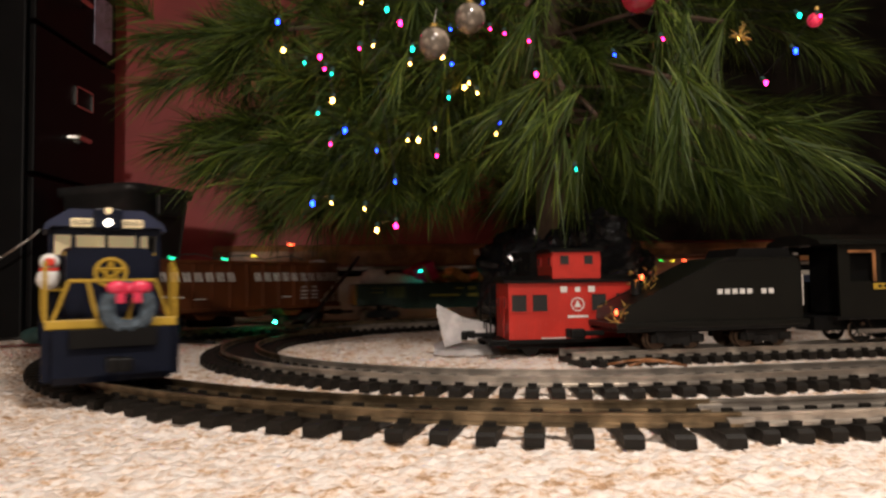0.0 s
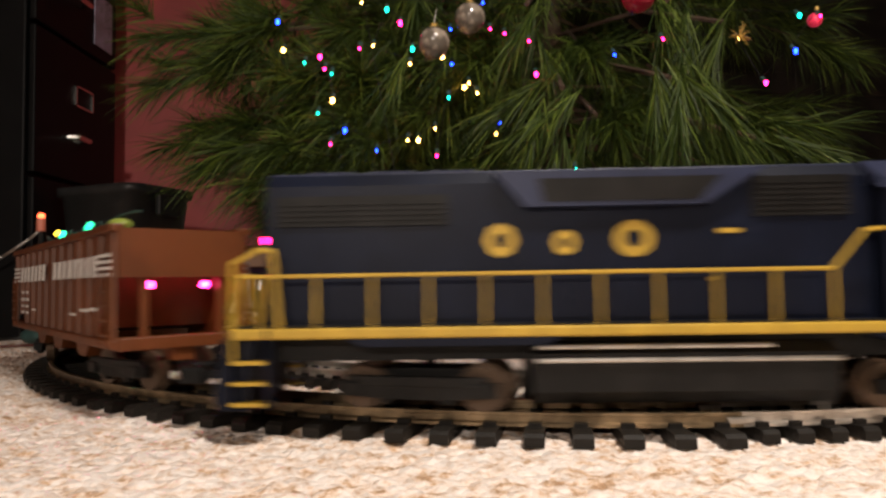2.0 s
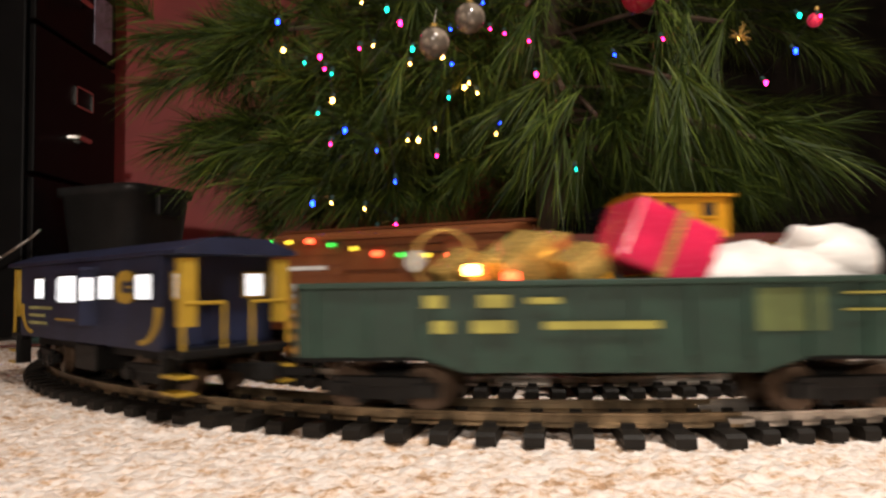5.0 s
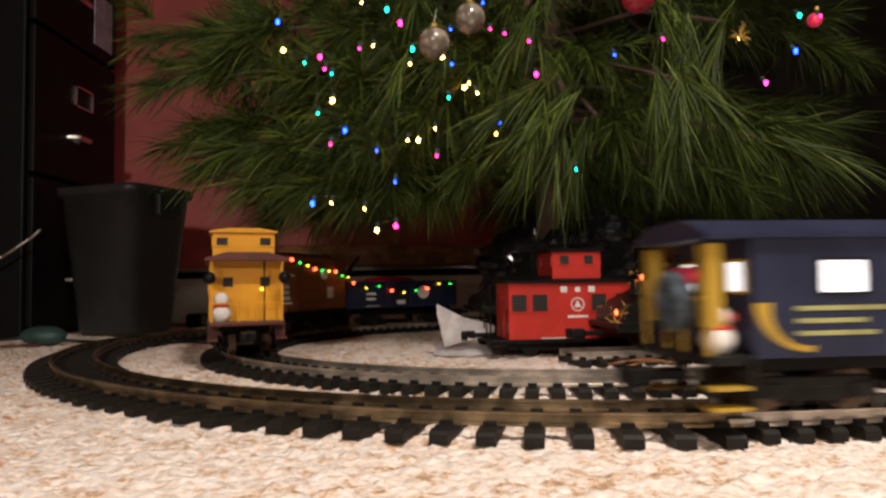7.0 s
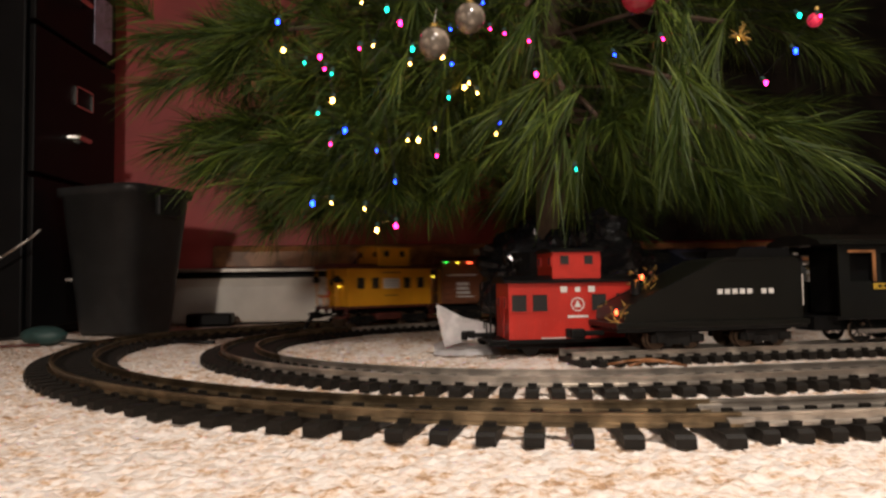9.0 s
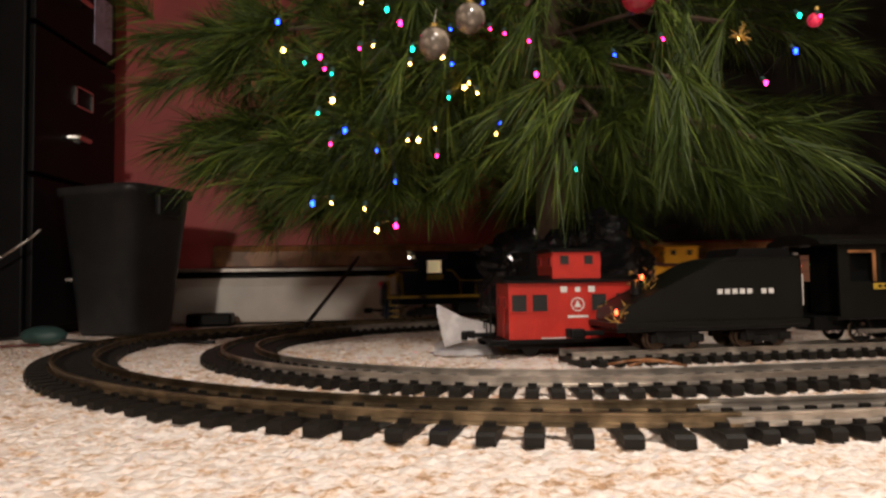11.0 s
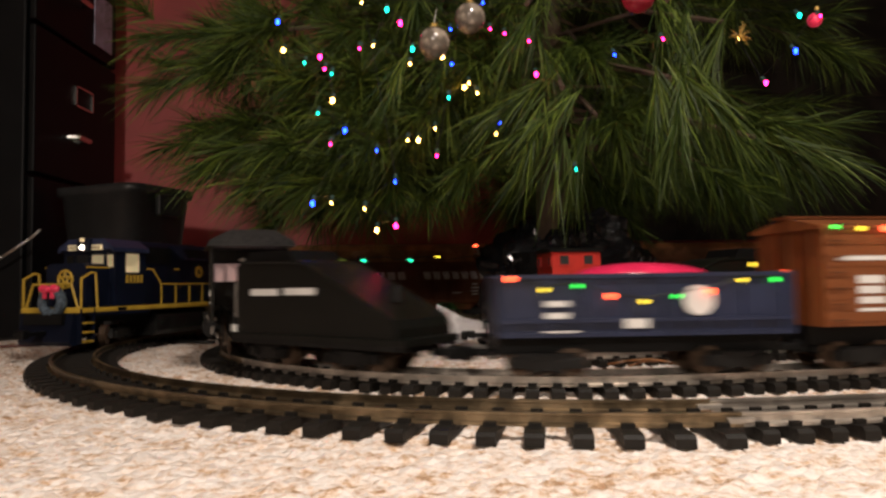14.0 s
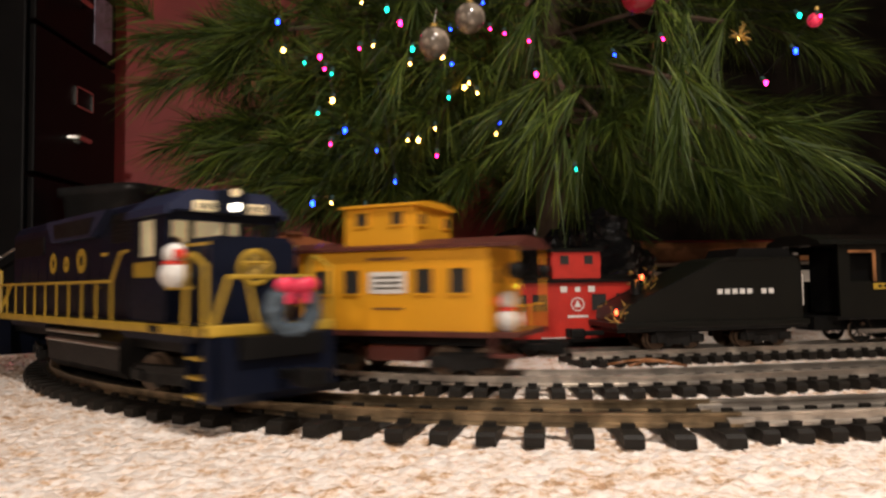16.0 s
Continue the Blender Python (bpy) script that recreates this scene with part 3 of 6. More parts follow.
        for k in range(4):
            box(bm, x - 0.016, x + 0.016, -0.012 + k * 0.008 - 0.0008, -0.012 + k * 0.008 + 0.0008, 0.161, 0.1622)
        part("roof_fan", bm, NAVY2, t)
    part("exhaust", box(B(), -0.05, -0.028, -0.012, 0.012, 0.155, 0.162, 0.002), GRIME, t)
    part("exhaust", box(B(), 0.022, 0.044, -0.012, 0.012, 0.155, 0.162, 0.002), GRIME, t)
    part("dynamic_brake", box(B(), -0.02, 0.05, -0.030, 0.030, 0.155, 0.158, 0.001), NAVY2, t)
    # cab: walls with real window openings, lit inside
    cx0, cx1, w, zt = 0.122, 0.186, 0.0485, 0.146
    c = part("cab", box(B(), cx0, cx0 + 0.003, -w + 0.003, w - 0.003, zs, zt), NAVY, t)
    for s in (-1, 1):
        a, b = sorted((s * w, s * (w - 0.003)))
        part("side_panel", box(B(), cx0, cx1, a, b, zs, 0.108), NAVY, c)
        part("side_header", box(B(), cx0, cx1, a, b, 0.137, zt), NAVY, c)
        part("side_post", box(B(), cx0, cx0 + 0.011, a, b, 0.108, 0.137), NAVY, c)
        part("side_post", box(B(), cx0 + 0.043, cx1, a, b, 0.108, 0.137), NAVY, c)
    part("front_panel", box(B(), cx1 - 0.003, cx1, -w + 0.003, w - 0.003, zs, 0.116), NAVY, c)
    part("front_header", box(B(), cx1 - 0.003, cx1, -w + 0.003, w - 0.003, 0.135, zt), NAVY, c)
    for y0, y1 in ((-w + 0.003, -0.044), (-0.030, -0.026), (-0.0015, 0.0015), (0.026, 0.030), (0.044, w - 0.003)):
        part("window_post", box(B(), cx1 - 0.003, cx1, y0, y1, 0.116, 0.135), NAVY, c)
    part("interior", box(B(), cx0 + 0.004, cx0 + 0.006, -w + 0.004, w - 0.004, 0.075, 0.141), WINDOW_LIT, c, "glowing cream cab interior")
    part("interior", box(B(), cx0 + 0.006, cx1 - 0.006, -0.002, 0.002, 0.075, 0.141), WINDOW_LIT, c)
    # cab roof in the lighter blue too, as if lit from above
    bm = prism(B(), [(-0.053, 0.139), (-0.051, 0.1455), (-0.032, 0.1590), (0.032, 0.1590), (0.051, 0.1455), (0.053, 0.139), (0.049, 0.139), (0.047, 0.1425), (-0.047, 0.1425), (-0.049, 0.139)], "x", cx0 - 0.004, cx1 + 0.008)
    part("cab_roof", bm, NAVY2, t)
    bm = ball(B(), (cx0 + 0.036, -0.030, 0.117), 0.0075, seg=10)
    box(bm, cx0 + 0.027, cx0 + 0.044, -0.040, -0.022, 0.088, 0.110, 0.004)
    part("driver_figure", bm, SKIN, t, "small painted driver doll", smooth=True)
    # headlights and number boards
    part("light_box", box(B(), cx1 + 0.002, cx1 + 0.014, -0.012, 0.012, 0.140, 0.160, 0.002), NAVY, t)
    for z, glass in ((0.1460, HEADLIGHT), (0.1575, WINDOW_LIT)):
        part("headlight", rod(B(), (cx1 + 0.0135, 0, z), (cx1 + 0.0165, 0, z), 0.0033, 14), glass, t, "round headlight")
    for s in (-1, 1):
        part("number_board", box(B(), cx1 + 0.004, cx1 + 0.011, s * 0.013, s * 0.031, 0.142, 0.150, 0.001), WINDOW_LIT, t, "glowing number board with dark bars")
        for k in range(4):
            y = s * (0.0155 + k * 0.004)
            part("number_bar", box(B(), cx1 + 0.0112, cx1 + 0.0116, y - 0.001, y + 0.001, 0.1435, 0.1485), BLACK, t)
    # short hood
    bm = prism(B(), [(-0.036, zs), (-0.036, 0.116), (-0.029, 0.121), (0.029, 0.121), (0.036, 0.116), (0.036, zs)], "x", cx1, 0.230)
    part("short_hood", bm, NAVY, t)
    part("trim_line", box(B(), cx1 - 0.01, 0.230, -0.0372, -0.0356, 0.1140, 0.1162), YELLOW, t)
    part("trim_line", box(B(), cx1 - 0.01, 0.230, 0.0356, 0.0372, 0.1140, 0.1162), YELLOW, t)
    bm = ring(B(), (0.231, 0, 0.098), 0.0125, 0.0018, "x", 24, 6)
    for k in range(5):
        a, b = radians(90 + 72 * k), radians(90 + 144 + 72 * k)
        rod(bm, (0.2314, 0.011 * math.cos(a), 0.098 + 0.011 * math.sin(a)), (0.2314, 0.011 * math.cos(b), 0.098 + 0.011 * math.sin(b)), 0.0013, 4)
    part("emblem", bm, YELLOW, t, "yellow round emblem on the nose")
    # handrails
    for s in (-1, 1):
        y = s * 0.0515
        xs = [-0.270 + i * 0.0358 for i in range(11)]
        part("handrail", tube(B(), [(-0.284, y, 0.0895), (0.088, y, 0.0895), (0.108, y, 0.113), (0.121, y, 0.114)], 0.0013), YELLOW, t, "yellow handrail")
        for x in xs:
            part("stanchion", box(B(), x - 0.0008, x + 0.0008, y - 0.0008, y + 0.0008, zs - 0.004, 0.0895), YELLOW, t)
        for e in (-1, 1):
            x = 0.254 if e > 0 else -0.288
            part("end_rail", tube(B(), [(x - e * 0.03, y, zs), (x - e * 0.026, y, 0.1055), (x - e * 0.018, y, 0.1070), (x, y, 0.098), (x, y, zs - 0.02)], 0.0017), YELLOW, t)
            part("end_rail", tube(B(), [(x, s * 0.012, 0.0560), (x, s * 0.020, 0.0905), (x, s * 0.034, 0.0905), (x, s * 0.046, zs)], 0.0017), YELLOW, t)
            bm = B()
            for k, z in enumerate((0.008, 0.021, 0.034)):
                box(bm, x - e * 0.022, x + e * 0.001, s * 0.040, s * 0.054, z, z + 0.002)
            part("step", bm, YELLOW, t, "yellow-edged boarding steps")
            part("step_side", box(B(), x, x + e * 0.002, s * 0.040, s * 0.054, 0.006, 0.056), NAVY, t)
            part("step_side", box(B(), x - e * 0.0235, x - e * 0.022, s * 0.040, s * 0.054, 0.006, 0.056), NAVY, t)
    for e in (-1, 1):
        part("end_rail", tube(B(), [(0.254 if e > 0 else -0.288, -0.034, 0.0905), (0.254 if e > 0 else -0.288, 0.034, 0.0905)], 0.0015), YELLOW, t)
        part("end_sill", box(B(), 0.2535 if e > 0 else -0.2915, 0.2575 if e > 0 else -0.2875, -0.052, 0.052, 0.0495, 0.0575, 0.001), YELLOW, t)
    # side lettering as plain blocks
    for s in (-1, 1):
        y = s * 0.0368
        xa, xb, xc = (-0.116, -0.0745, -0.030) if s < 0 else (-0.030, -0.0715, -0.116)
        part("lettering", ellipse_ring(B(), xa, y, 0.1110, 0.0105, 0.0115, 0.45, s * 0.0007, seg=8), YELLOW, t, "yellow painted letter shape")
        part("lettering", ellipse_ring(B(), xb, y, 0.1090, 0.0080, 0.0085, 0.45, s * 0.0007, seg=8), YELLOW, t)
        part("lettering", ellipse_ring(B(), xc, y, 0.1110, 0.0125, 0.0120, 0.48, s * 0.0007), YELLOW, t)
        for k in range(5):
            part("number_bar", box(B(), 0.129 + k * 0.0078, 0.1335 + k * 0.0078, *sorted((s * w, s * (w + 0.0007))), 0.092, 0.104), YELLOW, t)
        marks(t, [(0.024, 0.038, 0.1135, 0.1165), (0.018, 0.020, 0.083, 0.085)], s * 0.0368 if s else 0, YELLOW)
        part("step_light", box(B(), 0.168, 0.186, *sorted((s * 0.053, s * 0.0538)), 0.0505, 0.0555), GRIME, t)
    part("marker_light", rod(B(), (-0.2705, -0.020, 0.130), (-0.2735, -0.020, 0.130), 0.0035, 10), LETTER, t)
    part("marker_light", rod(B(), (-0.2705, -0.030, 0.114), (-0.2735, -0.030, 0.114), 0.0025, 10), GLOW["pink"], t, "small glowing pink marker lamp")
    snowman(t, 0.199, -0.0475, 0.084, 0.033)
    part("snow_perch", box(B(), 0.195, 0.203, -0.052, -0.034, 0.082, 0.0845), YELLOW, t)
    wreath(t, 0.264, 0.011, 0.066, 0.0165)
    return t, [truck(t, 0.165, 0.042, 0.0145), truck(t, -0.165, 0.042, 0.0145)]


def led(parent, x, y, z, colour, r=0.0032):
    part("bulb", ball(B(), (x, y, z), r, (1, 1, 1), 8), GLOW[colour], parent, smooth=True)


def hopper_car():
    t = thing("hopper_car", "oxide brown ribbed toy hopper car with white lettering", "train car")
    L, w, zb, zt = 0.235, 0.050, 0.0400, 0.1300
    bm = B()
    for s in (-1, 1):
        a, b = sorted((s * w, s * (w - 0.004)))
        prism(bm, [(-L, zt - 0.034), (-L + 0.060, zb), (L - 0.060, zb), (L, zt - 0.034), (L, zt), (-L, zt)], "y", a, b)
    part("side_wall", bm, HOPPER, t)
    for s in (-1, 1):
        for i in range(13):
            x = -L + 0.006 + i * (2 * L - 0.012) / 12
            foot = zb if abs(x) < L - 0.06 or i in (0, 12) else zb + (abs(x) - L + 0.06) * 0.87
            part("rib", prism(B(), [(x - 0.0035, s * w), (x - 0.002, s * (w + 0.0035)), (x + 0.002, s * (w + 0.0035)), (x + 0.0035, s * w)], "z", foot, zt), HOPPER, t)
        part("rim", box(B(), -L - 0.002, L + 0.002, s * w - 0.006, s * w + 0.005, zt - 0.003, zt + 0.003, 0.001), HOPPER, t)
        part("bottom_chord", box(B(), -L, L, s * w - 0.005, s * w + 0.004, zb - 0.003, zb + 0.004, 0.001), HOPPER, t)
        slanted(t, -0.185 if s < 0 else 0.03, 7, 0.0138, 0.0230, 0.0930, 0.1100, s * (w + 0.0037), LETTER)
        slanted(t, 0.012 if s < 0 else -0.19, 8, 0.0130, 0.0228, 0.0930, 0.1100, s * (w + 0.0037), LETTER)
        for k in range(4):
            for x0 in (-L + 0.002, L - 0.044):
                marks(t, [(x0, x0 + 0.042 - k * 0.001, 0.0930 + k * 0.0050, 0.0955 + k * 0.0050)], s * (w + 0.0037), LETTER, "stripe")
        for x, wide in ((-0.172, 0.014), (-0.144, 0.015)):
            marks(t, [(x, x + wide * 0.8, 0.0790, 0.0820), (x - 0.004, x + wide, 0.0705, 0.0735), (x - 0.002, x + wide, 0.0630, 0.0655), (x - 0.002, x + wide, 0.0560, 0.0583)], s * (w + 0.0037), LETTER)
        marks(t, [(-0.105, -0.082, 0.060, 0.062), (0.092, 0.116, 0.060, 0.062), (0.135, 0.160, 0.064, 0.0665), (0.165, 0.190, 0.0655, 0.068)], s * (w + 0.0037), LETTER)
    for e in (-1, 1):
        bm = prism(B(), [(e * L, zt), (e * (L - 0.004), zt), (e * (L - 0.075), zb + 0.010), (e * (L - 0.071), zb + 0.010)], "y", -w + 0.004, w - 0.004)
        part("slope_sheet", bm, HOPPER, t)
        part("end_wall", box(B(), e * L - 0.002, e * L + 0.002, -w, w, zt - 0.038, zt), HOPPER, t)
        part("end_sill", box(B(), e * L - 0.010, e * (L + 0.004), -w, w, zb - 0.004, zb + 0.006, 0.001), HOPPER, t)
        for y in (-0.03, 0.03):
            part("end_post", box(B(), e * (L - 0.003) - 0.002, e * (L - 0.003) + 0.002, y - 0.003, y + 0.003, zb, zt - 0.03), HOPPER, t)
        for s in (-1, 1):
            bm = B()
            for k in range(5):
                rod(bm, (e * (L - 0.026), s * (w + 0.006), zb + 0.008 + k * 0.011), (e * (L - 0.003), s * (w + 0.006), zb + 0.008 + k * 0.011), 0.0009, 5)
            for x in (L - 0.026, L - 0.003):
                rod(bm, (e * x, s * (w + 0.005), zb), (e * x, s * (w + 0.005), zb + 0.058), 0.0011, 5)
            part("ladder", bm, HOPPER, t)
        coupler(t, e * L, e, 0.022)
    for x in (-0.115, -0.025, 0.085):
        part("hopper_bay", prism(B(), [(x - 0.04, zb + 0.005), (x + 0.04, zb + 0.005), (x + 0.014, 0.022), (x - 0.014, 0.022)], "y", -0.042, 0.042), HOPPER, t)
    part("centre_sill", box(B(), -L, L, -0.008, 0.008, 0.026, 0.038), HOPPER, t)
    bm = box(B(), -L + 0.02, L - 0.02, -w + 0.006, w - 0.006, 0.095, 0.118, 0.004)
    part("load", bm, GAP_SHADE_BLACK, t, "dark load inside")
    bm = B()
    for x, r in ((-0.205, 0.020), (-0.19, 0.016)):
        ball(bm, (x - 0.010, 0.012, 0.126), r, (1.1, 1.0, 0.75), 12)
    part("cotton", bm, SNOW, t, "tuft of white cotton", smooth=True)
    for k, (x, c) in enumerate(((-0.009, "bigteal"), (0.106, "bigteal"))):
        bm = rod(B(), (x - 0.005, -0.042, 0.139), (x + 0.006, -0.042, 0.142), 0.0026, 8)
        part("lamp", bm, GLOW[c], t, "glowing teal lamp")
    tube_pts = [(-0.215 + 0.02 * k, -0.030 + 0.006 * math.sin(k), 0.138 + 0.010 * abs(math.sin(k * 0.55))) for k in range(22)]
    part("wire", tube(B(), tube_pts, 0.0011, 5), TEAL_BOX, t, "thin dark green light wire")
    part("bulb", ball(B(), (0.163, -0.030, 0.138), 0.010, (1.6, 1, 0.6), 10), mat("dull_olive_bulb", (0.25, 0.30, 0.05), 0.4, glow=0.25), t, smooth=True)
    part("bulb", rod(B(), (-0.081, -0.035, 0.146), (-0.071, -0.035, 0.148), 0.0025, 8), GLOW["yellow"], t)
    bm = rod(B(), (-0.175, -0.035, 0.156), (-0.175, -0.035, 0.172), 0.0052, 8)
    part("candle", bm, mat("salmon_candle", (0.55, 0.16, 0.10), 0.5), t, "salmon candle lamp on a wire")
    part("wire", rod(B(), (-0.175, -0.035, 0.120), (-0.175, -0.035, 0.157), 0.0030, 5), CABLE, t)
    part("flame", ball(B(), (-0.175, -0.035, 0.175), 0.0045, (1, 1, 0.8), 8), GLOW["red"], t, smooth=True)
    # unseen bulbs, added to cast the pink glow on the end
    for y in (-0.024, 0.020):
        part("lamp", ball(B(), (0.226, y, 0.086), 0.0030, seg=8), GLOW["hotpink"], t, "unseen pink bulb added to tint the hopper end", smooth=True)
    # unseen bulb and its wire, added for the teal glow on the carpet
    part("lamp", ball(B(), (-0.07, 0.045, 0.010), 0.0030, seg=8), GLOW["hotteal"], t, "unseen teal bulb added to tint the carpet", smooth=True)
    part("wire", tube(B(), [(-0.07, 0.045, 0.010), (-0.07, 0.047, 0.047)], 0.0008, 4), CABLE, t)
    return t, [truck(t, 0.165, 0.034, 0.0160), truck(t, -0.165, 0.034, 0.0160)]


def gondola_car():
    t = thing("gondola_car", "dark green toy gondola with ochre ends carrying presents", "train car")
    L, w, zb, zt = 0.200, 0.050, 0.037, 0.083
    for s in (-1, 1):
        a, b = sorted((s * w, s * (w - 0.004)))
        part("side_wall", prism(B(), [(-L, zb), (-0.12, zb), (-0.09, zb - 0.010), (0.09, zb - 0.010), (0.12, zb), (L, zb), (L, zt), (-L, zt)], "y", a, b), GREEN, t)
        for i in range(12):
            x = -L + 0.012 + i * (2 * L - 0.024) / 11
            part("rib", box(B(), x - 0.0022, x + 0.0022, *sorted((s * w, s * (w + 0.003))), zb, zt), GREEN, t)
        part("rim", box(B(), -L, L, s * w - 0.004, s * w + 0.004, zt - 0.002, zt + 0.002, 0.0008), GREEN, t)
        marks(t, [(0.085, 0.128, 0.052, 0.078)], s * (w + 0.0004), mat("olive_panel", (0.10, 0.13, 0.04), 0.5), "panel")
        marks(t, [(-0.115, -0.103, 0.068, 0.076), (-0.08, -0.062, 0.068, 0.076), (-0.05, -0.03, 0.070, 0.074), (-0.11, -0.098, 0.052, 0.060), (-0.085, -0.06, 0.052, 0.060), (-0.04, 0.03, 0.054, 0.059), (0.138, 0.165, 0.074, 0.0752), (0.138, 0.165, 0.064, 0.0652)], s * (w + 0.0032), mat("olive_lettering", (0.36, 0.33, 0.06), 0.5))
    part("floor_plate", box(B(), -L, L, -w + 0.004, w - 0.004, zb - 0.003, zb + 0.002), BLACK, t)
    for e in (-1, 1):
        bm = box(B(), e * L - 0.002, e * (L + 0.002), -w, w, zb, zt)
        for k in range(5):
            box(bm, e * L - 0.003 * (e < 0), e * L + 0.003 * (e > 0) + (0.003 if e > 0 else -0.003) * 0, -w + 0.001, w - 0.001, zb + 0.003 + k * 0.008, zb + 0.007 + k * 0.008)
            rod(bm, (e * (L + 0.002), -w + 0.001, zb + 0.005 + k * 0.008), (e * (L + 0.002), w - 0.001, zb + 0.005 + k * 0.008), 0.0026, 8)
        part("end_wall", bm, OCHRE, t, "ribbed ochre end")
        coupler(t, e * L, e, 0.022)
    # load
    bm = ball(B(), (0.105, 0, 0.083), 0.032, (2.5, 1.3, 0.70), 16)
    ball(bm, (0.150, 0.0, 0.092), 0.026, (1.3, 1.3, 1.0), 14)
    ball(bm, (0.140, -0.01, 0.108), 0.013, (1.3, 1.2, 0.9), 12)
    for v in bm.verts:
        v.co += Vector((0, 0, 0.008)) * noise.noise(v.co * 60)
    part("cotton", bm, SNOW, t, "heap of white cotton wool", smooth=True)
    g = part("gift", box(B(), -0.030, 0.030, -0.030, 0.030, -0.022, 0.022, 0.003), GIFT_RED, t, "pink-red wrapped present")
    g.matrix_basis = pose(0.036, -0.012, 0.106, 0, 24, 12)
    bm = box(B(), -0.003, 0.003, -0.0308, 0.0308, -0.0228, 0.0228)
    r = part("ribbon", bm, GOLD, g)
    for x, y, z, s in ((-0.055, -0.022, 0.096, 0.021), (-0.10, 0.01, 0.092, 0.016), (-0.035, 0.018, 0.102, 0.018), (-0.015, -0.034, 0.094, 0.015), (-0.082, -0.03, 0.090, 0.013)):
        g = part("gift", box(B(), -s, s, -s * 0.8, s * 0.8, -s * 0.7, s * 0.7, 0.002), GOLD, t, "gold foil present")
        g.matrix_basis = pose(x, y, z, 10, -25 + x * 100, 30)
    part("basket_hoop", ring(B(), (-0.105, -0.025, 0.100), 0.020, 0.0012, "y", 20, 5), GOLD, t)
    led(t, -0.085, -0.046, 0.092, "warm", 0.004)
    led(t, -0.060, -0.047, 0.087, "red", 0.004)
    led(t, 0.05, 0.045, 0.112, "teal", 0.003)
    # near-black filler: shade between the presents put into colour
    part("filler", box(B(), -L + 0.01, L - 0.01, -w + 0.006, w - 0.006, zb + 0.002, 0.075, 0.004), GAP_SHADE_BLACK, t)
    return t, [truck(t, 0.14, 0.028, 0.014), truck(t, -0.14, 0.028, 0.014)]


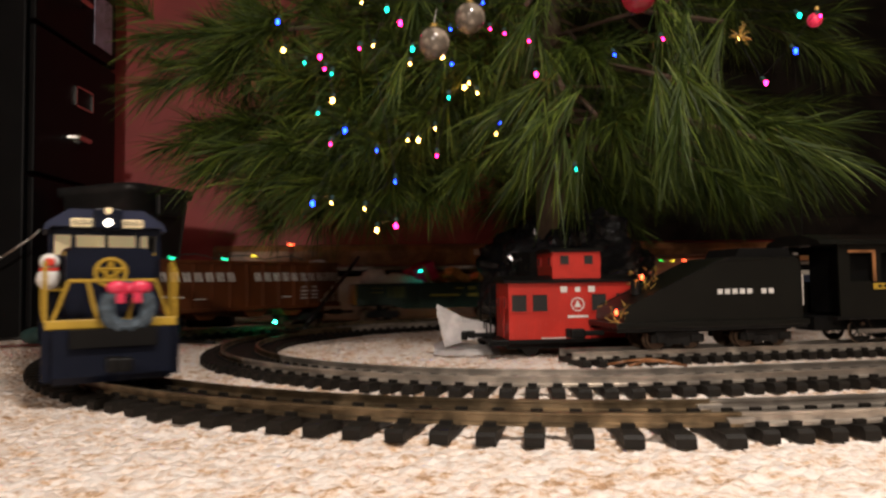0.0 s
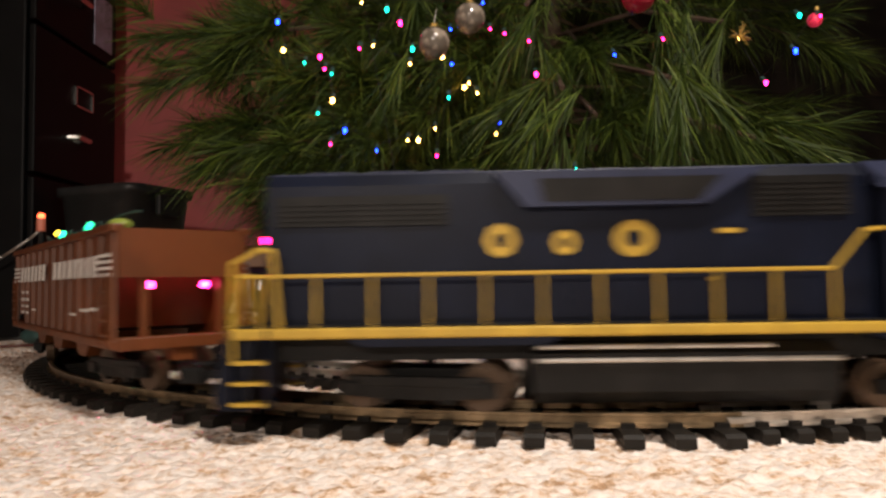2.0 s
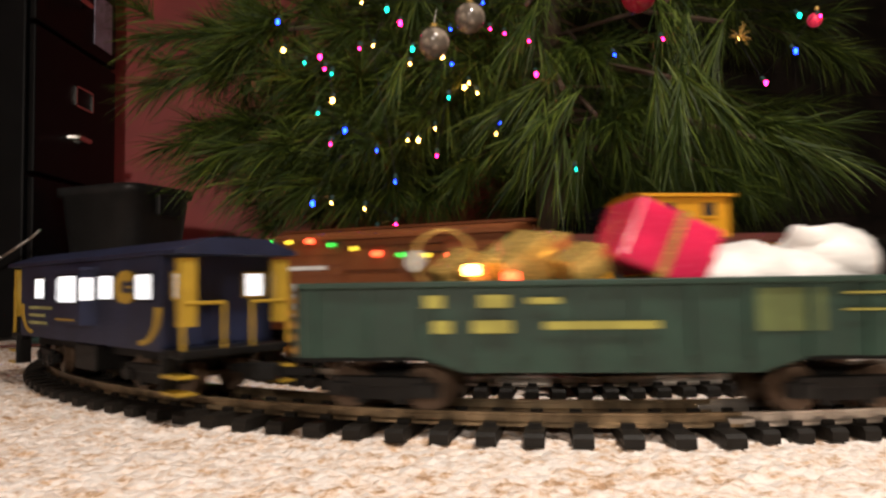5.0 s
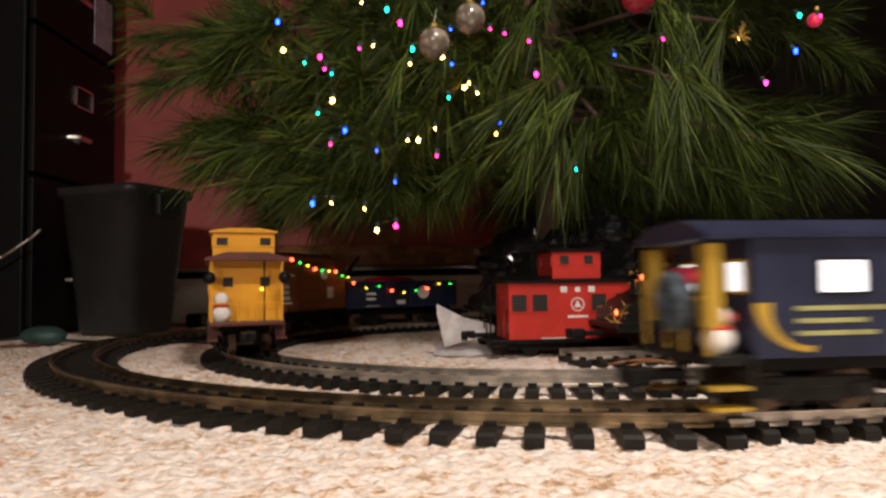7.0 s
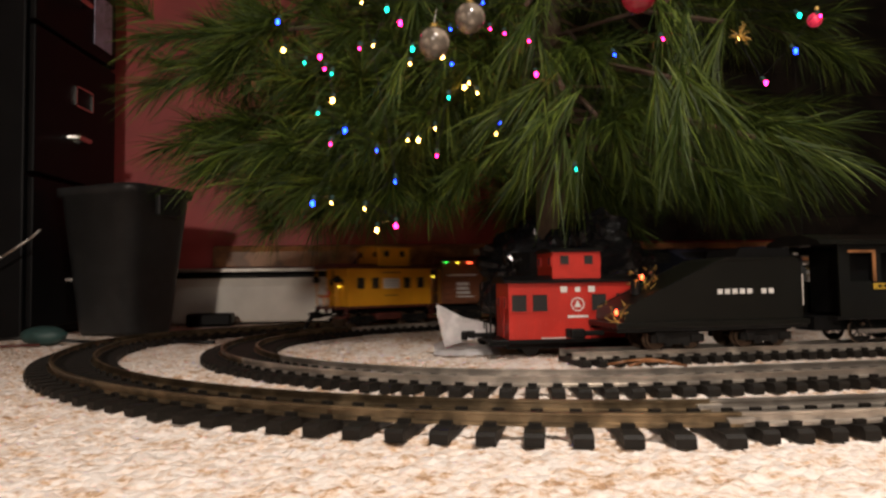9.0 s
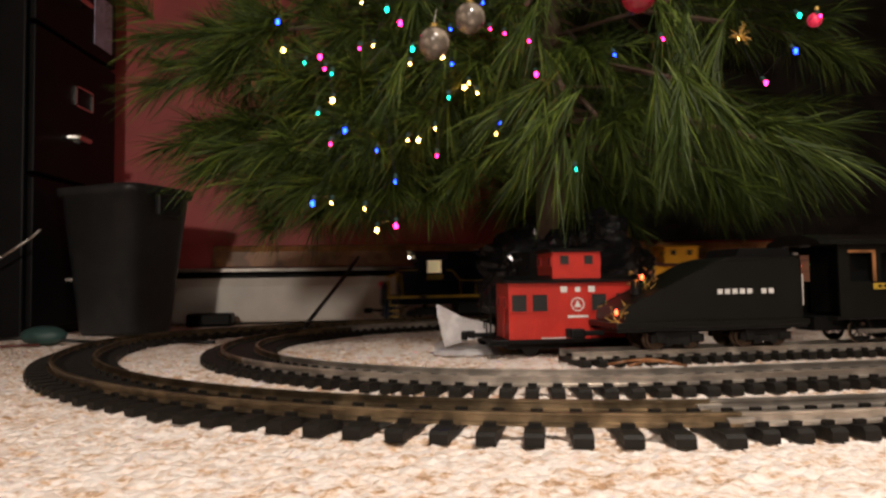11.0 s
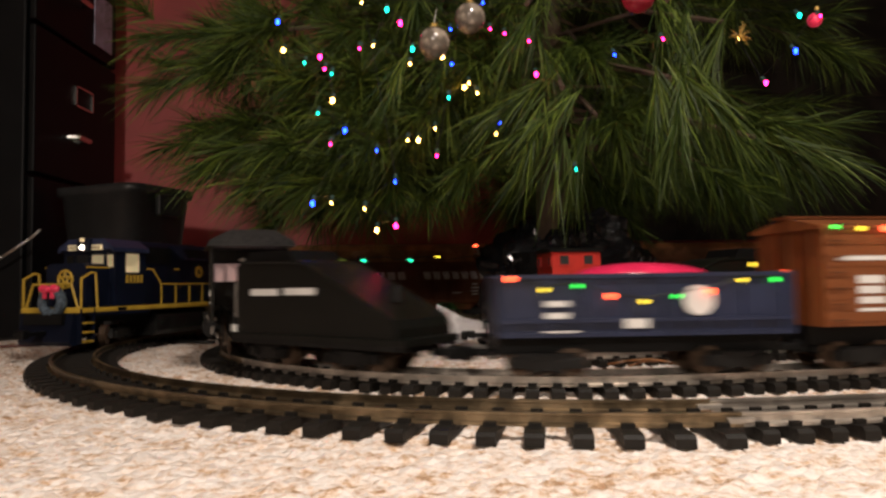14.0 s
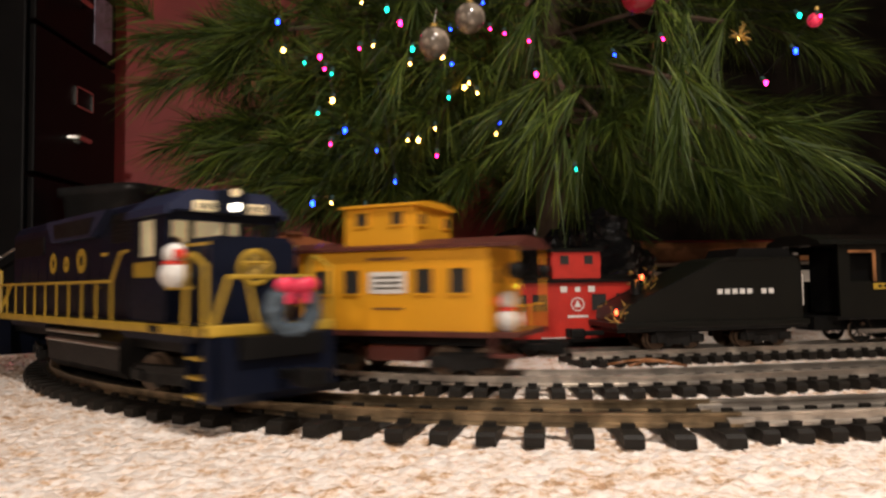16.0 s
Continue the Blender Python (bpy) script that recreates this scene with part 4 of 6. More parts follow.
def bay_caboose():
    t = thing("bay_window_caboose", "slate blue toy caboose with yellow stripes and bright windows", "train car")
    L, w, zb, zt = 0.160, 0.047, 0.036, 0.108
    bm = box(B(), -L, L, -w, w, zb, zt)
    part("body", bm, NAVY2, t)
    part("roof", prism(B(), [(-0.051, 0.108), (-0.051, 0.111), (-0.025, 0.1205), (0.025, 0.1205), (0.051, 0.111), (0.051, 0.108)], "x", -L - 0.032, L + 0.032), NAVY2, t)
    part("roof_walk", box(B(), -L - 0.03, L + 0.03, -0.010, 0.010, 0.1205, 0.1225), GRIME, t)
    for s in (-1, 1):
        part("bay", prism(B(), [(-0.044, s * w), (-0.030, s * (w + 0.009)), (0.026, s * (w + 0.009)), (0.040, s * w)], "z", 0.052, 0.100), NAVY2, t)
        part("bay_roof", prism(B(), [(-0.050, s * w), (-0.034, s * (w + 0.011)), (0.030, s * (w + 0.011)), (0.046, s * w)], "z", 0.100, 0.1025), NAVY2, t)
        for x0, x1 in ((-0.117, -0.088), (0.044, 0.075), (0.117, 0.145)):
            if s > 0:
                x0, x1 = -x1, -x0
            window(t, x0, x1, 0.075, 0.094, s * w, WINDOW_WHITE, GRIME)
        window(t, -0.024, 0.020, 0.072, 0.095, s * (w + 0.009), WINDOW_WHITE, GRIME)
        for e in (-1, 1):
            a, b = (-0.041, -0.031) if e < 0 else (0.027, 0.037)
            part("bay_pane", prism(B(), [(a, s * (w + (0.0025 if e < 0 else 0.0095))), (b, s * (w + (0.0095 if e < 0 else 0.0025))), (b, s * (w + (0.0090 if e < 0 else 0.0020))), (a, s * (w + (0.0020 if e < 0 else 0.0090)))], "z", 0.074, 0.093), WINDOW_WHITE, t)
        bm = ellipse_ring(B(), 0.098 * -s, s * w, 0.0845, 0.021, 0.0135, 0.42, s * 0.0008, 70)
        box(bm, 0.098 * -s + 0.001, 0.098 * -s + 0.012, *sorted((s * w, s * (w + 0.0008))), 0.0835, 0.0855)
        part("emblem", bm, YELLOW, t, "yellow open-ring emblem")
        for k, (a, b) in enumerate(((-0.134, -0.068), (-0.134, -0.088), (-0.134, -0.082))):
            marks(t, [(a * -s, b * -s, 0.064 - k * 0.0075, 0.0668 - k * 0.0075)], s * w, mat("olive_stripe", (0.36, 0.36, 0.14), 0.5), "stripe")
        marks(t, [(-0.03, 0.012, 0.0555, 0.057)], s * (w + 0.009), YELLOW, "stripe")
        for e in (-1, 1):
            pts = [(e * (L - 0.036 * (1 - math.cos(a)) * 1.0), 0.039 + 0.030 * (1 - math.sin(a))) for a in np.linspace(0, math.pi / 2, 10)]
            out = [(x, z) for x, z in pts]
            inn = [(e * (abs(x) - 0.009 * (1 - k / 9.0) - 0.001), z + 0.004 * (k / 9.0)) for k, (x, z) in enumerate(pts)]
            part("swoosh", prism(B(), out + inn[::-1], "y", *sorted((s * w, s * (w + 0.0007)))), YELLOW, t, "curved yellow corner stripe")
    for e in (-1, 1):
        part("end_wall", box(B(), *sorted((e * L, e * (L + 0.001))), -w, w, zb + 0.004, zt), NAVY2, t)
        for y in (-0.030, 0.030):
            end_window(t, y - 0.008, y + 0.008, 0.076, 0.094, e * (L + 0.0013), WINDOW_WHITE, YELLOW)
        part("door", box(B(), *sorted((e * (L + 0.001), e * (L + 0.002))), -0.012, 0.012, zb + 0.006, 0.098), NAVY2, t)
        part("platform", box(B(), *sorted((e * L, e * (L + 0.030))), -w, w, zb - 0.004, zb + 0.002, 0.001), GRIME, t)
        for s in (-1, 1):
            part("rail_post", tube(B(), [(e * (L + 0.028), s * w * 0.95, zb), (e * (L + 0.028), s * w * 0.95, 0.084)], 0.0016), YELLOW, t)
            part("end_rail", tube(B(), [(e * (L + 0.028), s * w * 0.95, 0.072), (e * (L + 0.028), s * 0.012, 0.072), (e * (L + 0.028), s * 0.012, zb)], 0.0014), YELLOW, t)
            part("ladder_panel", box(B(), *sorted((e * (L + 0.020), e * (L + 0.028))), *sorted((s * 0.034, s * 0.046)), 0.055, 0.105), YELLOW, t)
            bm = B()
            for z in (0.006, 0.018):
                box(bm, *sorted((e * (L + 0.006), e * (L + 0.030))), *sorted((s * 0.036, s * 0.050)), z, z + 0.002)
            part("step", bm, YELLOW, t)
            part("step_side", box(B(), *sorted((e * (L + 0.003), e * (L + 0.006))), *sorted((s * 0.036, s * 0.050)), 0.006, zb), GRIME, t)
        coupler(t, e * (L + 0.02), e, 0.022)
    wreath(t, -L - 0.034, -0.012, 0.070, 0.014)
    snowman(t, -L - 0.015, -0.030, zb + 0.002, 0.030)
    part("tool_box", box(B(), -0.03, 0.02, -0.040, 0.040, 0.010, 0.034, 0.002), GRIME, t)
    part("underframe", box(B(), -L, L, -0.030, 0.030, 0.026, 0.036), BLACK, t)
    return t, [truck(t, 0.114, 0.028, 0.0145), truck(t, -0.114, 0.028, 0.0145)]


def wood_caboose(name, label, paint, roofp, lift, cupola_x, dark=True, tall=0.0, L=0.100, cup=0.033):
    """Short wooden caboose with a cupola; train-left side is seen."""
    t = thing(name, label, "train car")
    w, zb, zt = 0.044, 0.036 + lift, 0.104 + lift + tall
    part("body", box(B(), -L, L, -w, w, zb, zt), paint, t)
    part("roof", prism(B(), [(-0.049, zt), (-0.049, zt + 0.003), (-0.024, zt + 0.010), (0.024, zt + 0.010), (0.049, zt + 0.003), (0.049, zt)], "x", -L - (0.028 if dark else 0.006), L + (0.028 if dark else 0.006)), roofp, t)
    c = cupola_x
    part("cupola", box(B(), c - cup, c + cup, -0.040, 0.040, zt + 0.002, zt + 0.041), paint, t)
    part("cupola_roof", prism(B(), [(-0.044, zt + 0.041), (-0.044, zt + 0.043), (-0.02, zt + 0.047), (0.02, zt + 0.047), (0.044, zt + 0.043), (0.044, zt + 0.041)], "x", c - cup - 0.004, c + cup + 0.004), paint if dark else roofp, t)
    for s in (-1, 1):
        for x in (-0.072, -0.038, 0.038, 0.072) if dark else (-0.068, -0.034, 0.046, 0.074):
            hw, lo = (0.0085, 0.036) if dark else (0.0100, 0.0385)
            window(t, x - hw, x + hw, zb + lo, zb + lo + 0.022, s * w, GAP_SHADE_BLACK, paint)
        for x in (-cup * 0.5, cup * 0.5):
            window(t, c + x - 0.006, c + x + 0.006, zt + 0.024, zt + 0.036, s * 0.040, GAP_SHADE_BLACK, paint)
        for k in range(19):
            x = -L + 0.005 + k * (2 * L - 0.01) / 18
            part("board_joint", box(B(), x - 0.0004, x + 0.0004, *sorted((s * w, s * (w + 0.0005))), zb, zb + 0.026), paint, t)
        part("side_trim", box(B(), -L, L, *sorted((s * w, s * (w + 0.002))), zb - 0.003, zb + 0.002), roofp, t)
    for e in (-1, 1):
        part("platform", box(B(), *sorted((e * L, e * (L + 0.026))), -w, w, zb - 0.003, zb + 0.002, 0.001), MAROON if dark else BLACK, t)
        end_window(t, -0.028, -0.016, zb + 0.044, zb + 0.056, e * (L + 0.0003), GAP_SHADE_BLACK, paint)
        end_window(t, -0.008, 0.010, zb + 0.004, zb + 0.058, e * (L + 0.0003), paint, paint)
        end_window(t, 0.016, 0.028, zb + 0.044, zb + 0.056, e * (L + 0.0003), GAP_SHADE_BLACK, paint)
        for y in (-0.028, 0.028):
            end_window(t, y - 0.007, y + 0.007, zt + 0.024, zt + 0.034, c + e * (cup + 0.0003), GAP_SHADE_BLACK, paint)
        for s in (-1, 1):
            part("rail_post", tube(B(), [(e * (L + 0.024), s * 0.041, zb), (e * (L + 0.024), s * 0.041, zt)], 0.0013), paint if dark else BLACK, t)
            part("end_rail", tube(B(), [(e * (L + 0.024), s * 0.041, zb + 0.024), (e * (L + 0.024), s * 0.010, zb + 0.024), (e * (L + 0.024), s * 0.010, zb)], 0.0011), BLACK if not dark else paint, t)
            part("step", box(B(), *sorted((e * (L + 0.004), e * (L + 0.026))), *sorted((s * 0.034, s * 0.046)), max(0.0, zb - 0.020), max(0.003, zb - 0.017)), MAROON if dark else BLACK, t)
            part("step_side", box(B(), *sorted((e * (L + 0.002), e * (L + 0.004))), *sorted((s * 0.034, s * 0.046)), max(0.0, zb - 0.020), zb), MAROON if dark else BLACK, t)
        coupler(t, e * (L + 0.012), e, max(0.012, 0.022 + lift))
    part("ladder", tube(B(), [(-L - 0.020, -0.02, zb), (-L - 0.020, -0.02, zt + 0.006)], 0.001), BLACK, t)
    part("underframe", box(B(), -L, L, -0.028, 0.028, zb - 0.012, zb), BLACK, t)
    return t


def yellow_caboose():
    t = wood_caboose("yellow_caboose", "yellow wooden toy caboose with a cupola and snowman", ORANGE_Y, MAROON, 0.003, 0.010, tall=0.008, cup=0.038)
    for s in (-1, 1):
        part("sign_panel", box(B(), -0.019, 0.019, *sorted((s * 0.044, s * 0.0448)), 0.075, 0.095), LETTER, t, "white panel with grey bars")
        for z in (0.079, 0.084, 0.089):
            part("sign_bar", box(B(), -0.015, 0.015, *sorted((s * 0.0448, s * 0.0452)), z, z + 0.002), ALU, t)
        marks(t, [(-0.022, 0.022, 0.1055, 0.1085), (-0.016, 0.016, 0.060, 0.062)], s * 0.044, WOOD)
    snowman(t, -0.114, 0.030, 0.041, 0.036)
    for y in (-0.046, 0.046):
        part("marker_lamp", ball(B(), (-0.124, y * 0.95, 0.094), 0.0075, seg=10), BLACK, t, "black marker lamp", smooth=True)
    led(t, -0.106, -0.018, 0.080, "yellow", 0.0022)
    part("tool_box", box(B(), -0.03, 0.03, -0.036, 0.036, 0.012, 0.026, 0.002), MAROON, t)
    return t, [truck(t, 0.066, 0.020, 0.0125), truck(t, -0.066, 0.020, 0.0125)]


def boxcar():
    t = thing("boxcar", "brown wooden toy boxcar draped with coloured lights", "train car")
    L, w, zb, zt = 0.131, 0.046, 0.040, 0.127
    part("body", box(B(), -L, L, -w, w, zb, zt), BOXBROWN, t)
    part("roof", prism(B(), [(-0.050, zt), (-0.050, zt + 0.003), (0.0, zt + 0.013), (0.050, zt + 0.003), (0.050, zt)], "x", -L - 0.004, L + 0.004), BOXBROWN, t)
    part("roof_walk", box(B(), -L - 0.008, L + 0.008, -0.010, 0.010, zt + 0.012, zt + 0.0145), HOPPER, t)
    for s in (-1, 1):
        for k in range(9):
            z = zb + 0.004 + k * 0.0098
            part("plank", box(B(), -L, L, *sorted((s * w, s * (w + 0.0009))), z, z + 0.0090), BOXBROWN, t)
        part("door", box(B(), -0.032, 0.032, *sorted((s * w, s * (w + 0.0035))), zb + 0.004, zt - 0.006, 0.001), BOXBROWN, t)
        part("door_rail", box(B(), -0.075, 0.035, *sorted((s * w, s * (w + 0.005))), zt - 0.007, zt - 0.004), HOPPER, t)
        part("door_rail", box(B(), -0.075, 0.035, *sorted((s * w, s * (w + 0.005))), zb + 0.002, zb + 0.005), HOPPER, t)
        for k in range(4):
            part("door_brace", box(B(), -0.031, 0.031, *sorted((s * w, s * (w + 0.0045))), zb + 0.012 + k * 0.022, zb + 0.014 + k * 0.022), HOPPER, t)
        d = s
        marks(t, [(0.118 * d, 0.055 * d, 0.0985, 0.1025), (0.098 * d, 0.072 * d, 0.078, 0.085), (0.098 * d, 0.072 * d, 0.069, 0.0755), (0.098 * d, 0.070 * d, 0.060, 0.066), (0.098 * d, 0.062 * d, 0.053, 0.056), (-0.058 * d, -0.080 * d, 0.060, 0.080)], s * (w + 0.0009), LETTER)
        part("emblem", rod(B(), (-0.045 * d, s * w, 0.104), (-0.045 * d, s * (w + 0.0042), 0.104), 0.010, 18), LETTER, t, "pale round emblem")
        for e in (-1, 1):
            bm = B()
            for k in range(6):
                rod(bm, (e * (L - 0.020), s * (w + 0.003), zb + 0.006 + k * 0.014), (e * (L - 0.003), s * (w + 0.003), zb + 0.006 + k * 0.014), 0.0009, 5)
            part("ladder", bm, HOPPER, t)
        drop = (0.002, 0.0035, 0.0035, 0.008, 0.0125, 0.018, 0.020, 0.021, 0.022, 0.029, 0.032)
        pts = [(d * (0.122 - k * 0.0255), s * (w + 0.006), zt + 0.003 - z) for k, z in enumerate(drop)]
        for k, p in enumerate(pts):
            led(t, *p, ("green", "yellow", "red")[k % 3], 0.0023 if k % 3 < 2 else 0.0030)
        part("wire", tube(B(), [(x, y - s * 0.003, z + 0.003) for x, y, z in pts], 0.0007, 4), CABLE, t, "thin dark light wire")
    for e in (-1, 1):
        for y in (-0.03, 0, 0.03):
            part("end_post", box(B(), *sorted((e * L, e * (L + 0.003))), y - 0.003, y + 0.003, zb, zt), HOPPER, t)
        coupler(t, e * L, e, 0.020)
    part("underframe", box(B(), -L, L, -0.024, 0.024, 0.022, 0.040), BLACK, t)
    return t, [truck(t, 0.080, 0.022, 0.0125), truck(t, -0.080, 0.022, 0.0125)]


def blue_gondola():
    t = thing("blue_gondola", "dark blue toy gondola with coloured lights and a red load", "train car")
    L, w, zb, zt = 0.128, 0.046, 0.038, 0.088
    BLUE = NAVY2
    for s in (-1, 1):
        part("side_wall", box(B(), -L, L, *sorted((s * w, s * (w - 0.003))), zb, zt), BLUE, t)
        for k in range(8):
            x = -L + 0.008 + k * (2 * L - 0.016) / 7
            part("rib", box(B(), x - 0.002, x + 0.002, *sorted((s * w, s * (w + 0.003))), zb, zt), BLUE, t)
        for z in (zt, zb, 0.050):
            part("rim", box(B(), -L, L, s * w - 0.003, s * w + 0.0035, z - 0.0018, z + 0.0018), BLUE, t)
        d = s
        marks(t, [(0.088 * d, 0.068 * d, 0.062, 0.067), (0.088 * d, 0.068 * d, 0.052, 0.057), (0.090 * d, 0.060 * d, 0.0400, 0.0415), (0.02 * d, 0.0 * d, 0.043, 0.051)], s * (w + 0.0032), LETTER)
        part("emblem", rod(B(), (-0.045 * d, s * w, 0.066), (-0.045 * d, s * (w + 0.0034), 0.066), 0.013, 18), LETTER, t, "pale round emblem")
        drop = (0.0015, 0.0115, 0.0085, 0.0175, 0.0225, 0.0185, 0.0145, 0.0055, 0.0055)
        pts = [(d * (0.118 - k * 0.0285), s * (w + 0.006), zt - z) for k, z in enumerate(drop)]
        for k, p in enumerate(pts):
            led(t, *p, ("red", "yellow", "green")[k % 3], 0.0022 if k % 3 else 0.0028)
        part("wire", tube(B(), [(x, y - s * 0.003, z + 0.003) for x, y, z in pts], 0.0007, 4), CABLE, t, "thin dark light wire")
    for k, (x, y) in enumerate(((-0.131, 0.03), (-0.131, 0.0), (-0.131, -0.03))):
        led(t, x, y, zt - 0.002 * k, ("red", "yellow", "red")[k], 0.0027)
    for e in (-1, 1):
        part("end_wall", box(B(), e * L - 0.002, e * L + 0.002, -w, w, zb, zt), BLUE, t)
        coupler(t, e * L, e, 0.020)
    part("floor_plate", box(B(), -L, L, -w + 0.003, w - 0.003, zb - 0.002, zb + 0.002), BLACK, t)
    bm = ball(B(), (-0.010, 0, 0.086), 0.034, (1.9, 1.0, 0.42), 14)
    part("load", bm, GIFT_RED, t, "pink-red padded load", smooth=True)
    # near-black filler colours in the shade below the load
    part("filler", box(B(), -L + 0.004, L - 0.004, -w + 0.005, w - 0.005, zb + 0.003, 0.076), GAP_SHADE_BLACK, t)
    part("underframe", box(B(), -L, L, -0.024, 0.024, 0.020, 0.038), BLACK, t)
    return t, [truck(t, 0.080, 0.022, 0.0125), truck(t, -0.080, 0.022, 0.0125)]


def slope_tender(name, label, paint, wide=0.042, L=0.110):
    """Tender with a sloped back; x forward, high end in front."""
    t = thing(name, label, "train car")
    zb = 0.033
    out = [(-L, zb), (-L, zb + 0.010), (-L + 0.004, zb + 0.018), (-0.006, 0.106), (0.010, 0.110), (0.096, 0.110), (0.105, 0.104), (0.105, zb)]
    bm = prism(B(), out, "y", -wide, wide)
    part("tank", bm, paint, t)
    part("deck", box(B(), -L - 0.010, 0.112, -wide - 0.003, wide + 0.003, zb - 0.006, zb + 0.001, 0.001), paint, t)
    part("coal_bunker", prism(B(), [(0.022, 0.110), (0.028, 0.121), (0.094, 0.121), (0.098, 0.110)], "y", -wide + 0.008, wide - 0.008), BLACK, t, "black coal load")
    for s in (-1, 1):
        part("edge_trim", tube(B(), [(-L + 0.006, s * (wide + 0.0005), zb + 0.019), (-0.004, s * (wide + 0.0005), 0.106), (0.096, s * (wide + 0.0005), 0.1095)], 0.0012, 5), paint, t)
        part("grab_iron", rod(B(), (0.106, s * wide, 0.05), (0.106, s * wide, 0.088), 0.0012, 6), ALU, t)
        part("grab_iron", rod(B(), (0.098, s * wide * 0.9, 0.113), (0.104, s * wide * 0.9, 0.113), 0.0018, 6), ALU, t)
        part("side_sill", box(B(), -L - 0.008, 0.110, s * wide - 0.001, s * wide + 0.0035, zb - 0.010, zb - 0.005), GRIME, t)
    part("rear_lamp", rod(B(), (-L + 0.035, 0, 0.066), (-L + 0.035, 0, 0.082), 0.006, 12), GRIME, t)
    part("underframe", box(B(), -L, 0.10, -0.026, 0.026, 0.020, zb), BLACK, t)
    coupler(t, -L - 0.008, -1, 0.020)
    return t


def steam_tender():
    t = slope_tender("steam_tender", "black toy steam tender with a sloped back and white bars", TENDER_BLACK, L=0.125)
    for s in (-1, 1):
        d = s
        marks(t, [(0.080 * d if d > 0 else -0.03, 0.036 * d if d > 0 else 0.014, 0.0735, 0.0805), (0.026 * d if d > 0 else 0.024, -0.020 * d if d > 0 else 0.07, 0.074, 0.081)], s * 0.042, LETTER)
    part("side_lamp", box(B(), 0.105, 0.112, 0.030, 0.044, 0.034, 0.042, 0.001), LETTER, t)
    return t, [truck(t, 0.058, 0.022, 0.013), truck(t, -0.058, 0.022, 0.013)]


def spoked_wheel(parent, x, y, r, name="drive_wheel"):
    s = 1 if y > 0 else -1
    bm = ring(B(), (0, 0, 0), r * 0.88, r * 0.12, "y", 22, 6)
    for k in range(10):
        a = 2 * math.pi * k / 10
        rod(bm, (0, 0, 0), (r * 0.85 * math.cos(a), 0, r * 0.85 * math.sin(a)), r * 0.06, 5)
    rod(bm, (0, -0.003, 0), (0, 0.003, 0), r * 0.22, 10)
    box(bm, -r * 0.6, r * 0.6, -0.002, 0.002, -r * 0.85, -r * 0.5)
    w = part(name, bm, GRIME, parent)
    w.matrix_basis = pose(x, y, r)
    rim = part("tyre", rod(ring(B(), (0, 0, 0), r * 0.985, 0.0013, "y", 22, 4), (0, s * 0.002, r * 0.45), (0, s * 0.006, r * 0.45), 0.0025, 8), WHEEL, w)
    return w


